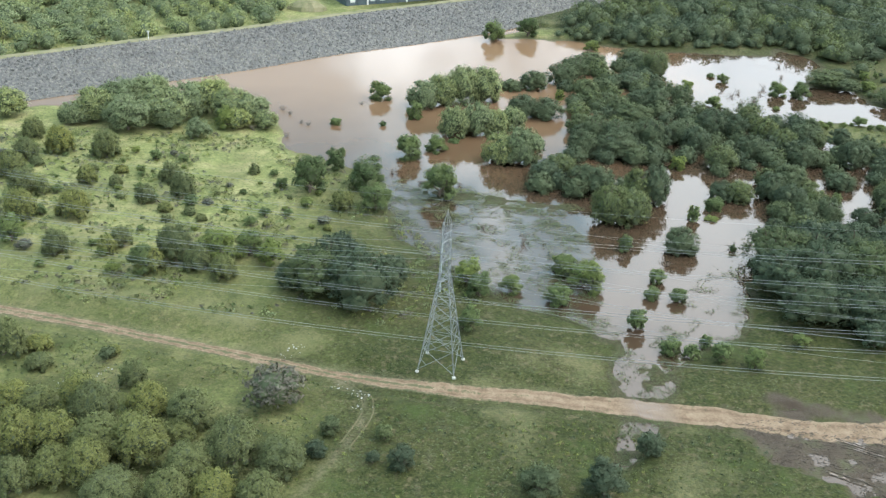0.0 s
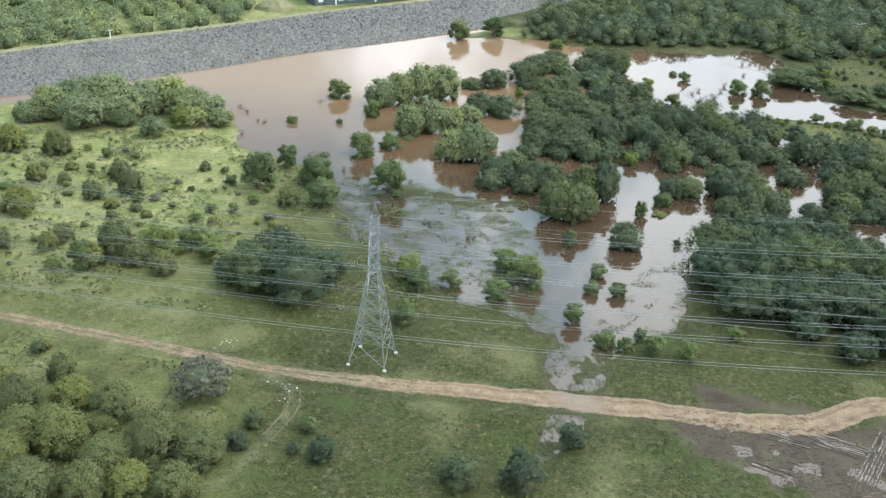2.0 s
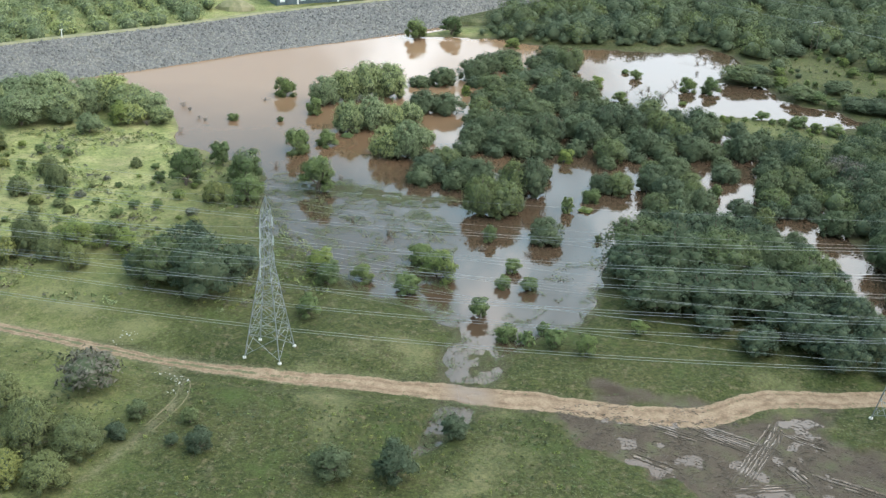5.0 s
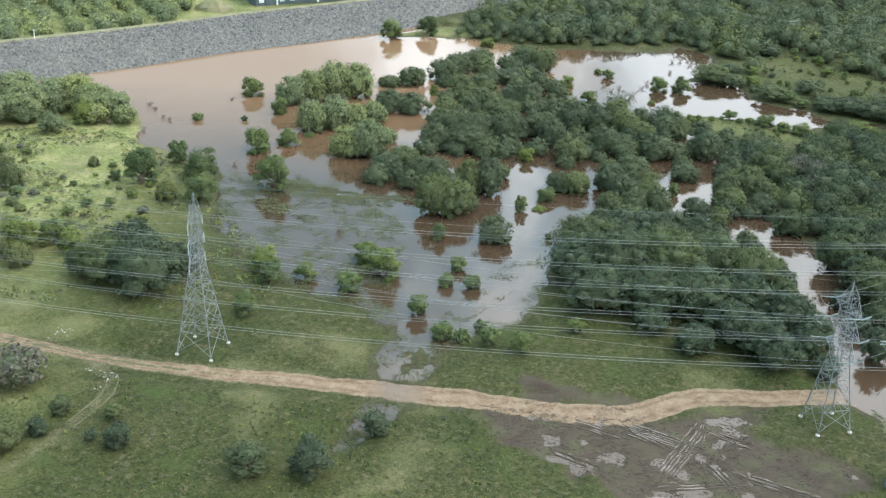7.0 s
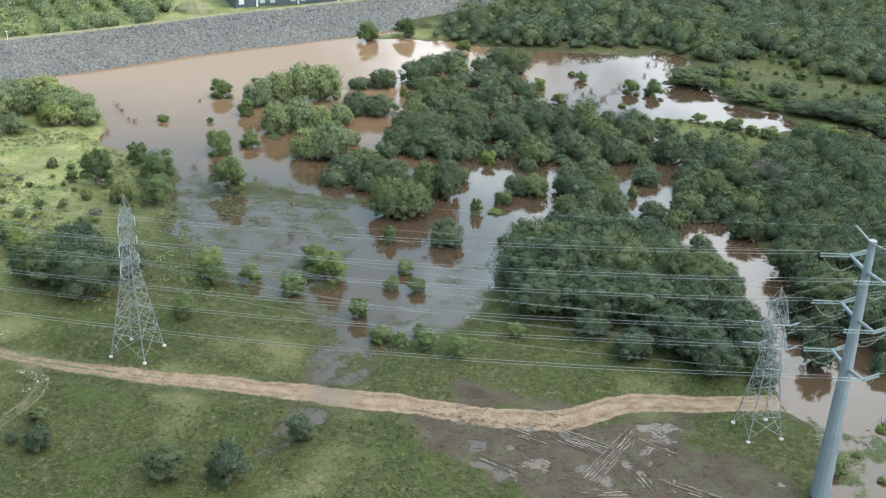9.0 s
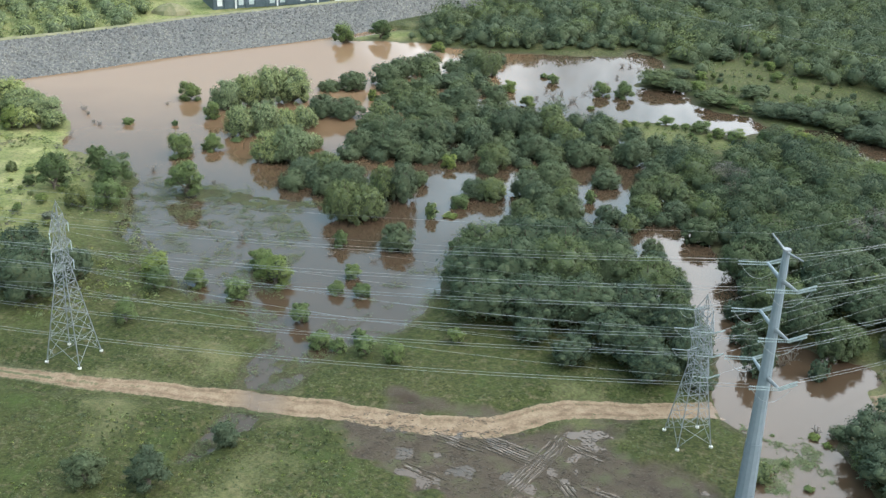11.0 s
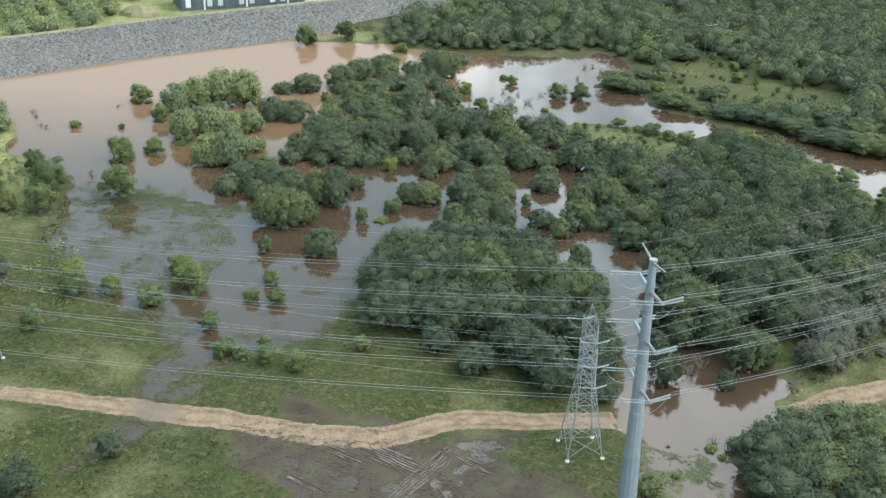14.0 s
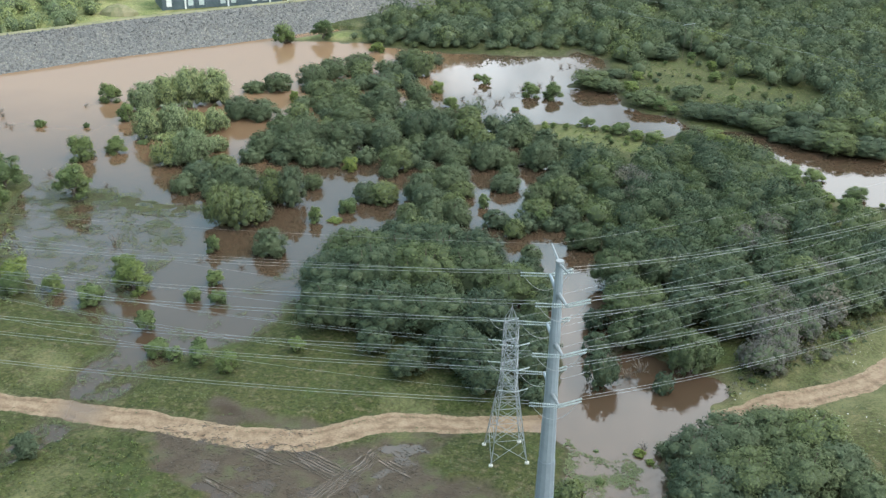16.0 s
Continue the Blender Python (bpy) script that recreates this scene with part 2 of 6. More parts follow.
ROADDIRT = mat_road()
RIPRAP = mat_simple("grey_riprap_rock", [(0.3, (0.082, 0.083, 0.082)), (0.55, (0.128, 0.122, 0.111)), (0.72, (0.205, 0.188, 0.160))], 0.10, island=True, spread=0.40)
DAMSOIL = mat_simple("dam_slope_gravel", [(0.32, (0.050, 0.052, 0.054)), (0.5, (0.098, 0.094, 0.087)), (0.66, (0.165, 0.152, 0.132))], 1.1, relief=0.3)
CREST = mat_simple("dry_crest_grass", [(0.3, (0.10, 0.105, 0.045)), (0.7, (0.20, 0.175, 0.105))], 0.3, relief=0.1)
LIME = mat_simple("pale_limestone", [(0.3, (0.30, 0.295, 0.275)), (0.7, (0.46, 0.45, 0.43))], 2.0, relief=0.05, island=True)
CONCRETE = mat_simple("white_concrete", [(0.3, (0.34, 0.33, 0.29)), (0.7, (0.47, 0.46, 0.42))], 3.0)
GALV = mat_simple("galvanised_steel", [(0.3, (0.16, 0.175, 0.18)), (0.7, (0.225, 0.24, 0.245))], 3.0, rough=0.5, metal=0.35)
POLEPAINT = mat_simple("blue_grey_pole_steel", [(0.3, (0.175, 0.205, 0.225)), (0.7, (0.21, 0.245, 0.265))], 0.8, rough=0.5, metal=0.15)
POLELOW = mat_simple("weathered_pole_base", [(0.3, (0.158, 0.188, 0.208)), (0.7, (0.192, 0.225, 0.245))], 0.8, rough=0.55, metal=0.15)
WIRE = mat_simple("aluminium_wire", [(0.3, (0.20, 0.215, 0.215)), (0.7, (0.27, 0.285, 0.285))], 2.0, rough=0.5, metal=0.3)
GLASSY = mat_simple("pale_glass_insulator", [(0.3, (0.33, 0.37, 0.365)), (0.7, (0.43, 0.475, 0.46))], 2.0, rough=0.25, spec=0.5)
BARK = mat_simple("grey_brown_bark", [(0.3, (0.07, 0.055, 0.042)), (0.7, (0.15, 0.125, 0.10))], 2.0, relief=0.05)
DEADWOOD = mat_simple("bare_grey_twig", [(0.3, (0.10, 0.085, 0.07)), (0.7, (0.19, 0.165, 0.14))], 2.0)
GRASSLEAF = mat_simple("grass_blades", [(0.35, (0.036, 0.047, 0.018)), (0.5, (0.049, 0.058, 0.023)), (0.68, (0.086, 0.082, 0.040))], 0.12, island=True)
MARSHLEAF = mat_simple("flooded_grass_blades", [(0.35, (0.055, 0.072, 0.030)), (0.65, (0.095, 0.105, 0.046))], 0.2, island=True)
OAKLEAF = mat_leaf("live_oak_leaf", (0.064, 0.084, 0.046), (0.110, 0.135, 0.075), 0.36)
# a darker copy of the live oak leaf, for grove, channel and closed wood
DEEPLEAF = mat_leaf("darker_oak_leaf", (0.046, 0.065, 0.037), (0.082, 0.108, 0.062), 0.36)
# paler oak leaf; sunlight on bank and dam woods is put into it
BANKLEAF = mat_leaf("pale_sun_painted_oak_leaf", (0.150, 0.184, 0.082), (0.260, 0.290, 0.145), 0.28)
JUNLEAF = mat_leaf("juniper_leaf", (0.106, 0.121, 0.048), (0.176, 0.190, 0.080), 0.3)
MESQLEAF = mat_leaf("mesquite_leaf", (0.098, 0.130, 0.048), (0.150, 0.186, 0.070), 0.35)
GREYLEAF = mat_leaf("grey_bare_twigs", (0.098, 0.092, 0.074), (0.150, 0.140, 0.116), 0.15)
# shade inside the crowns is put into this darker leaf colour
CORE = mat_simple("inner_leaf_shade_colour", [(0.3, (0.054, 0.070, 0.036)), (0.7, (0.082, 0.100, 0.052))], 1.0)
MUDWET = mat_simple("wet_churned_mud", [(0.3, (0.036, 0.027, 0.019)), (0.7, (0.075, 0.058, 0.041))], 1.5, rough=0.6, spec=0.3, relief=0.05)
PUDDLE = mat_simple("puddle_water", [(0.3, (0.10, 0.075, 0.055)), (0.7, (0.14, 0.10, 0.075))], 0.2, rough=0.04, spec=0.5)
SLATE = mat_simple("dark_slate_cladding", [(0.3, (0.055, 0.075, 0.085)), (0.7, (0.085, 0.11, 0.12))], 0.5, rough=0.5)
PALE = mat_simple("pale_panel", [(0.3, (0.5, 0.5, 0.48)), (0.7, (0.62, 0.62, 0.6))], 0.5)


# ---- helpers of this scene ----
def mesh_of(name, verts, faces, mat, smooth=False):
    me = bpy.data.meshes.new(name)
    me.from_pydata([tuple(v) for v in verts], [], [tuple(f) for f in faces])
    for mt in (mat if isinstance(mat, list) else [mat]):
        me.materials.append(mt)
    if smooth:
        me.shade_smooth()
    return me


def part(name, verts, faces, mat, parent, label=""):
    ob = new(name, mesh_of(name, verts, faces, mat))
    ob.parent = parent
    return tagged(ob, label)


class Shape:
    """Collects vertices and faces of one mesh."""

    def __init__(self):
        self.v, self.f = [], []

    def add(self, verts, faces):
        k = len(self.v)
        self.v += [tuple(q) for q in verts]
        self.f += [tuple(i + k for i in q) for q in faces]

    def tube(self, p, q, r0, r1=None, sides=4):
        p, q, r1 = Vector(p), Vector(q), r0 if r1 is None else r1
        d = (q - p).normalized()
        a = d.orthogonal().normalized()
        b = d.cross(a)
        ring = [(math.cos(2 * math.pi * i / sides + 0.785), math.sin(2 * math.pi * i / sides + 0.785)) for i in range(sides)]
        vs = [p + (a * c + b * s) * r0 for c, s in ring] + [q + (a * c + b * s) * r1 for c, s in ring]
        fs = [(i, (i + 1) % sides, sides + (i + 1) % sides, sides + i) for i in range(sides)]
        self.add(vs, fs + [tuple(range(sides))[::-1], tuple(range(sides, 2 * sides))])

    def path(self, pts, r, sides=4):
        pts = [Vector(p) for p in pts]
        k = len(self.v)
        for i, p in enumerate(pts):
            d = (pts[min(i + 1, len(pts) - 1)] - pts[max(i - 1, 0)]).normalized()
            a = d.cross(Vector((0, 0, 1))).normalized()
            b = d.cross(a)
            rr = r[i] if isinstance(r, (list, tuple)) else r
            for j in range(sides):
                an = 2 * math.pi * j / sides
                self.v.append(tuple(p + (a * math.cos(an) + b * math.sin(an)) * rr))
        for i in range(len(pts) - 1):
            for j in range(sides):
                o = k + i * sides
                self.f.append((o + j, o + (j + 1) % sides, o + sides + (j + 1) % sides, o + sides + j))

    def part(self, name, mat, parent, label=""):
        return part(name, self.v, self.f, mat, parent, label)


LATTICE = np.random.RandomState(5).rand(256, 256)


def vnoise(x, y, scale, shift=0):
    """Smooth value noise, 0 to 1, for arrays."""
    u, v = np.asarray(x) / scale + 37.3 + shift * 11.7, np.asarray(y) / scale + 91.1 + shift * 7.3
    i, j = np.floor(u).astype(int), np.floor(v).astype(int)
    a, b = u - i, v - j
    a, b = a * a * (3 - 2 * a), b * b * (3 - 2 * b)
    L = LATTICE
    p, q, r, s = L[i % 256, j % 256], L[(i + 1) % 256, j % 256], L[i % 256, (j + 1) % 256], L[(i + 1) % 256, (j + 1) % 256]
    return (p * (1 - a) + q * a) * (1 - b) + (r * (1 - a) + s * a) * b


def fbm(x, y, scale, shift=0):
    return (vnoise(x, y, scale, shift) + 0.5 * vnoise(x, y, scale / 2.1, shift + 1) + 0.25 * vnoise(x, y, scale / 4.3, shift + 2)) / 1.75


def line_distance(x, y, pts):
    """Distance of points to a polyline."""
    best = np.full(np.shape(x), 1e9)
    for (x0, y0), (x1, y1) in zip(pts, pts[1:]):
        dx, dy = x1 - x0, y1 - y0
        t = np.clip(((x - x0) * dx + (y - y0) * dy) / (dx * dx + dy * dy + 1e-9), 0, 1)
        best = np.minimum(best, np.hypot(x - x0 - t * dx, y - y0 - t * dy))
    return best


def inside(x, y, poly):
    """Signed distance to a closed outline: plus inside."""
    n = np.zeros(np.shape(x), bool)
    closed = list(poly) + [poly[0]]
    for (x0, y0), (x1, y1) in zip(closed, closed[1:]):
        hit = ((y0 > y) != (y1 > y)) & (x < (x1 - x0) * (y - y0) / ((y1 - y0) if y1 != y0 else 1e-9) + x0)
        n ^= hit
    d = line_distance(x, y, closed)
    return np.where(n, d, -d)


def smooth_line(pts, step):
    """Points at even steps along a rounded polyline."""
    p = np.array(pts, float)
    out = []
    for i in range(len(p) - 1):
        a, b, c, d = p[max(i - 1, 0)], p[i], p[i + 1], p[min(i + 2, len(p) - 1)]
        k = max(2, int(np.hypot(*(c - b)) / step))
        for t in np.arange(k) / k:
            out.append(0.5 * (2 * b + (c - a) * t + (2 * a - 5 * b + 4 * c - d) * t * t + (3 * b - a - 3 * c + d) * t ** 3))
    return np.array(out + [p[-1]])


# ---- plan of the land ----
LAKE_NORTH = [(-111.7, 284.9), (-101.6, 286.6), (-92.2, 293.8), (-77.4, 310.6), (-59.6, 326.3), (-36.1, 346.3), (-13.4, 362.6), (5.4, 379.2), (13.2,
    376.8), (31.0, 381.9), (46.4, 378.7), (55.7, 375.1), (66.9, 372.0), (77.7, 368.2)]
LAKE_EAST = [(71.9, 299.0), (93.8, 292.5), (102.9, 282.4), (108.6, 254.9), (113.3, 231.9), (116.2, 209.6), (117.5, 190.6), (116.2, 172.3), (115.4,
    165.0), (108.1, 164.1), (107.2, 176.9), (102.1, 188.7), (92.4, 196.6), (81.3, 200.0), (67.3, 198.2), (61.3, 194.9)]
LAKE_WEST = [(54.0, 180.5), (47.7, 173.5), (40.0, 169.0), (37.2, 162.0), (35.6, 152.6), (32.8, 152.6), (29.9, 157.6), (32.6, 167.1),
    (31.8, 173.0), (28.9, 178.0), (18.8, 181.3), (12.7, 185.2), (10.7, 192.1), (1.9, 201.3), (-7.5, 208.4), (-8.0, 217.1), (-11.2, 231.0), (-12.9,
    237.6), (-20.3, 247.6), (-28.9, 252.2), (-38.2, 260.1), (-42.3, 266.7), (-44.8, 280.0), (-51.1, 286.2), (-61.9, 294.6), (-74.8, 303.2), (-89.7,
    282.5)]
UPPER_CHANNEL = [(67.2, 367.8), (77.1, 372.0), (93.3, 372.2), (109.2, 374.0), (113.1, 382.9), (118.6, 376.3), (122.9, 366.9), (119.9, 358.1), (112.0, 349.0),
    (109.0, 337.9), (124.1, 334.2), (126.0, 321.3), (131.1, 314.0), (138.7, 310.5), (141.8, 303.0), (148.5, 302.5), (155.9, 301.2), (163.0, 298.9), (167.9, 293.6), (174.1, 288.7),
    (180.6, 285.7), (199.0, 282.0), (200.0, 243.0), (180.9, 250.2), (175.5, 252.8), (171.3, 256.4), (168.2, 260.3), (165.7, 267.4), (166.0, 274.6), (163.9, 279.6), (160.6, 284.6),
    (156.4, 290.1), (152.0, 295.0), (144.9, 297.7), (138.8, 296.3), (133.3, 292.2), (128.3, 294.7), (122.6, 301.1), (113.4, 301.2), (105.8, 303.1), (98.1, 299.4), (90.5, 298.3),
    (85.6, 302.1), (79.2, 304.7), (73.7, 312.3), (70.0, 330.0)]
POND = [(106.8, 164.0), (110.5, 174.0), (119.0, 177.5), (127.0, 173.5), (134.6, 167.4), (133.4, 158.9), (124.9, 151.7), (121.8, 144.2), (123.6, 137.5), (125.8,
    124.0), (105.0, 121.6), (106.0, 135.5), (108.0, 146.8), (103.8, 150.7), (103.3, 155.3)]
MARSH = [(-12.9, 237.6), (7.9, 240.4), (26.6, 227.6), (33.7, 211.8), (32.1, 188.4), (34.0, 163.5), (45.2, 172.3), (59.6, 191.4), (53.4, 173.2), (44.3,
    163.0), (37.0, 151.4), (31.0, 151.4), (29.8, 154.4), (30.6, 166.9), (22.6, 176.3), (10.6, 186.1), (-0.3, 197.1), (-9.9, 209.5)]
MUD = [(40.9, 144.8), (46.2, 141.6), (51.5, 136.5), (54.8, 131.0), (60.0, 128.0), (64.1, 124.9), (75.0, 119.0), (99.0, 121.0), (101.0, 129.0), (97.0, 137.5), (91.5, 140.0),
    (91.0, 150.2), (81.7, 149.4), (73.6, 146.4), (61.5, 144.8), (53.0, 146.0)]
MUD_NORTH = [(54.2, 152.6), (56.0, 151.6), (61.0, 149.6), (66.0, 148.6), (70.5, 148.4)]
ROAD_WEST = [(-140.0, 188.0), (-118.0, 181.0), (-99.0, 175.6), (-76.9, 170.2), (-66.3, 168.0), (-50.4, 163.8), (-35.2, 159.7), (-27.6, 157.3), (-16.6, 154.2), (-2.2, 151.8), (11.5, 150.4),
    (25.0, 149.4), (33.0, 148.3), (42.4, 147.4), (47.7, 146.8), (55.0, 145.4), (61.6, 144.4), (68.5, 144.4), (73.0, 145.9), (78.7, 149.8), (85.2, 151.7), (92.3, 152.0), (99.5, 152.6), (105.9, 153.3), (110.0, 154.2)]
ROAD_EAST = [(128.9, 157.2), (135.2, 159.6), (141.1, 163.6), (147.8, 166.9), (153.9, 170.0), (161.5, 175.9), (178.0, 189.8)]
SPILL = [(32.1, 163.3), (39.0, 164.0), (38.0, 150.7), (37.0, 145.8), (32.0, 137.1), (28.7, 131.3), (24.7, 131.0), (26.0, 139.5), (28.6, 146.6), (30.4, 152.5)]
EAST_MARGIN = [(34.0, 163.5), (39.2, 165.8), (47.3, 177.7), (56.3, 191.0), (67.1, 215.8), (60.9, 212.2), (49.5, 195.1), (39.8, 175.9)]
WEST_MARGIN = [(-12.3, 248.7), (-3.8, 238.8), (10.6, 240.7), (30.4, 214.3), (31.6, 203.3), (23.1, 182.8), (12.9, 191.1), (7.7, 211.6), (-7.9, 215.6), (-12.7, 234.2)]
TRAIL = [(-15.5, 151.7), (-11.6, 147.9), (-10.2, 142.4), (-12.1, 134.9), (-15.9, 125.1), (-18.3, 120.0)]
FAINT_TRAIL = [(2.6, 149.1), (1.4, 140.4), (-0.4, 131.7), (-2.1, 123.5), (-3.0, 117.7)]
DAM_FOOT = [(-230, 190), (-145, 258), (-117.6, 283), (-95, 300), (-79, 312), (-60, 327), (-38, 347), (-13.4, 365), (6.5, 381), (24, 398), (46, 424), (90, 460), (150, 498)]
DAM_CREST = [(-240, 212), (-165, 275), (-126.8, 303), (-92, 331), (-71, 346.5), (-48, 366.5), (-37, 376.5), (2, 406), (12, 413), (48, 442), (90, 476), (150, 516)]
LAKE = LAKE_NORTH + LAKE_EAST + LAKE_WEST
GRASS_BAR = [(-3.0, 233.5), (4.0, 232.8), (10.2, 232.2), (18.9, 228.8), (26.0, 228.0)]
PUDDLES = [(59.4, 131.4, 2.9), (57.6, 132.6, 1.4), (84.6, 145.2, 2.6), (81.6, 144.6, 1.4), (89.2, 141.7, 2.8), (90.4, 139.6, 1.6), (73.0, 132.3, 2.2), (74.8, 130.6, 1.6), (66.2, 133.0, 2.2), (70.2, 141.6, 1.9),
    (65.0, 142.6, 1.5), (54.5, 143.1, 1.2), (92.7, 147.4, 1.3), (56.8, 142.6, 0.9), (77.0, 126.2, 2.2), (84.0, 126.0, 1.4), (94.6, 138.4, 1.0), (62.0, 137.0, 0.8), (53.4, 133.8, 1.0)]
SHALLOW = [(108.0, 150.5), (114.4, 148.6), (119.3, 148.4), (122.5, 143.5), (122.3, 134.8), (106.7, 122.4), (105.4, 136.4)]
DAM_H = 6.5
STRAW = [(-62.0, 178.0), (-48.0, 176.0), (-36.0, 169.0), (-20.0, 164.0)]
FOREST = [(77, 304), (96, 290), (108, 272), (113, 250), (115, 230), (120, 208), (134, 188), (150, 186), (170, 200), (200, 215), (260, 240), (260, 262), (190, 236), (168, 240),
    (160, 262), (150, 284), (136, 290), (112, 290), (98, 294)]
MEADOW = [(101.6, 299.1), (113.8, 301.5), (121.2, 295.7), (126.7, 290.0), (133.7, 286.4), (131.6, 279.6), (123.0, 279.7), (113.2, 283.3), (104.1, 287.8)]
NORTH_FIELD = [(135.8, 369.1), (148.8, 375.0), (156.5, 365.6), (164.1, 350.2), (176.3, 342.8), (181.1, 328.8), (170.8, 320.5), (157.9, 321.2), (147.4, 326.3), (139.9, 321.2), (132.7, 328.0), (130.7, 344.6)]



WET_WOOD = [(32.0, 313.3), (33.2, 335.7), (48.6, 352.3), (68.0, 359.5), (66.0, 325.0), (71.0, 305.2), (85.4, 296.7), (106.8, 284.8), (114.4, 269.9), (112.9, 241.8), (104.4, 223.7), (98.7, 226.2), (99.4, 251.3), (97.6, 257.0), (86.8, 252.7), (71.2, 262.8), (70.5, 251.2), (63.8, 250.2), (63.4, 261.7), (48.7, 261.3), (40.6, 254.3), (31.0, 254.5), (30.9, 273.5), (35.7, 291.6)]
WET_WOOD_SOUTH = [(70.6, 239.8), (77.5, 254.2), (87.4, 245.8), (83.6, 234.4), (87.7, 231.5), (84.6, 220.6), (76.1, 219.5), (71.2, 218.9), (71.5, 232.8)]
WET_WOOD_WEST = [(21.2, 238.6), (20.7, 248.2), (27.2, 251.1), (35.5, 248.3), (42.2, 249.2), (50.4, 244.5), (50.6, 228.3), (43.3, 225.6), (43.8, 214.5), (33.2, 213.1), (30.4, 230.8)]
OPEN_BANK = [(96, 300), (134, 290), (140, 284), (139, 274), (122, 267), (108, 271), (98, 282)]
POOL_BANK = [(162, 268), (200, 264), (200, 226), (174, 229), (160, 250)]


def terrain(x, y):
    """Height of the ground and its cover: mud, dirt, dry grass and a pale tone with painted sunlight, each 0 to 1."""
    x, y = np.asarray(x, float), np.asarray(y, float)
    wob = (fbm(x, y, 9, 3) - 0.5) * 5 + (vnoise(x, y, 2.5, 8) - 0.5) * 1.6
    wet = np.maximum(np.maximum(inside(x, y, LAKE), inside(x, y, UPPER_CHANNEL)), inside(x, y, POND)) + wob
    h = np.where(wet < 0, 1.3 * (1 - np.exp(np.minimum(wet, 0) / 14)), -1.2 * (1 - np.exp(-np.maximum(wet, 0) / 5)))
    h = h + np.where(wet < 0, np.clip(-wet / 6, 0, 1) * (fbm(x, y, 16, 5) - 0.5) * 0.7, 0)
    bog = np.clip((inside(x, y, MARSH) + wob * 0.6) / 6 + 0.5, 0, 1)
    h = h * (1 - bog) + bog * (-0.15 + 0.10 * np.clip((176 - y) / 16, 0, 1) + (fbm(x, y, 4, 12) - 0.5) * 0.40 + (fbm(x, y, 1.6, 13) - 0.5) * 0.12)
    h = np.maximum(h, 0.12 * (fbm(x, y, 3, 17) - 0.42) - 0.09 * np.clip(line_distance(x, y, GRASS_BAR) - 3, 0, 9))
    reed = np.clip(inside(x, y, SHALLOW) / 3, 0, 1)
    h = h * (1 - reed) + reed * (-0.16 + (fbm(x, y, 3, 71) - 0.5) * 0.40)
    spill = np.clip(inside(x, y, SPILL) / 1.8 + 0.5 + (fbm(x, y, 3, 73) - 0.5) * 1.6, 0, 1)
    h = h * (1 - spill) + spill * (-0.04 + (fbm(x, y, 1.9, 75) - 0.5) * 0.62)
    mud = np.clip((inside(x, y, MUD) + (fbm(x, y, 6, 20) - 0.5) * 15 + (fbm(x, y, 1.8, 21) - 0.5) * 4) / 3 + 0.6, 0, 1)
    smear = np.clip(1.4 - line_distance(x, y, MUD_NORTH) / 1.5 + (fbm(x, y, 2, 23) - 0.5), 0, 1)
    h = h * (1 - mud) + mud * (0.10 + (fbm(x, y, 4, 25) - 0.5) * 0.34 + (fbm(x, y, 1.5, 27) - 0.5) * 0.36)
    road = np.minimum(line_distance(x, y, ROAD_WEST), line_distance(x, y, ROAD_EAST))
    k = np.clip(1 - (road - 3.5) / 3, 0, 1)
    h = h * (1 - k) + k * np.where((x > 105) & (x < 131), -0.2, 0.16 - 0.15 * np.clip((6.0 - np.abs(x - 33)) / 3, 0, 1))
    for cx, cy in ((0.5, 158.2), (99.3, 144.6)):
        k = np.clip(1.6 - np.hypot(x - cx, y - cy) / 7, 0, 1)
        h = h * (1 - k) + k * 0.42
        mud = mud * (1 - k)
    h = np.minimum(h, np.where(y < 400, line_distance(x, y, DAM_FOOT) / 9 - 0.5, 9))
    for cx, cy, rad in PUDDLES:
        k = np.exp(-(np.hypot((x - cx), (y - cy) * 1.15) * (0.55 + 0.6 * vnoise(x, y, 2.2, 61) + 0.55 * vnoise(x, y, 0.9, 63)) / rad) ** 4)
        h = h - k * 0.22
    far = np.clip((y - 380) / 250, 0, 1)
    h = h + far * far * 5 + np.clip((np.hypot(x, y - 250) - 700) / 2500, 0, 1) * 20
    trail = np.minimum(line_distance(x, y, TRAIL), line_distance(x, y, FAINT_TRAIL) + 0.5)
    dirt = np.clip(1.1 - trail / 1.3, 0, 1) * 0.34 + np.clip(1.0 - road / 3.0, 0, 1) * 0.5
    # sunlight on the west grass, painted through pale and a little through dry
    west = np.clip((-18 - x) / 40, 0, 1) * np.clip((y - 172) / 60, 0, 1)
    dry = np.clip((fbm(x, y, 12, 31) - 0.55 + 0.06 * west) * 1.8 + (fbm(x, y, 3, 33) - 0.5) * 0.5, 0, 0.55)
    dry = np.maximum(dry, np.clip(1 - line_distance(x, y, STRAW) / 7, 0, 1) * np.clip((fbm(x, y, 6, 35) - 0.4) * 3, 0, 0.9))
    dry = np.maximum(dry, np.clip(1.3 - line_distance(x, y, ROAD_EAST) / 13, 0, 1) * np.clip(fbm(x, y, 3, 37) * 1.6 - 0.15, 0, 0.85))
    mud = np.maximum(np.maximum(mud, smear), np.clip(0.8 - np.abs(h) * 4, 0, 0.5))
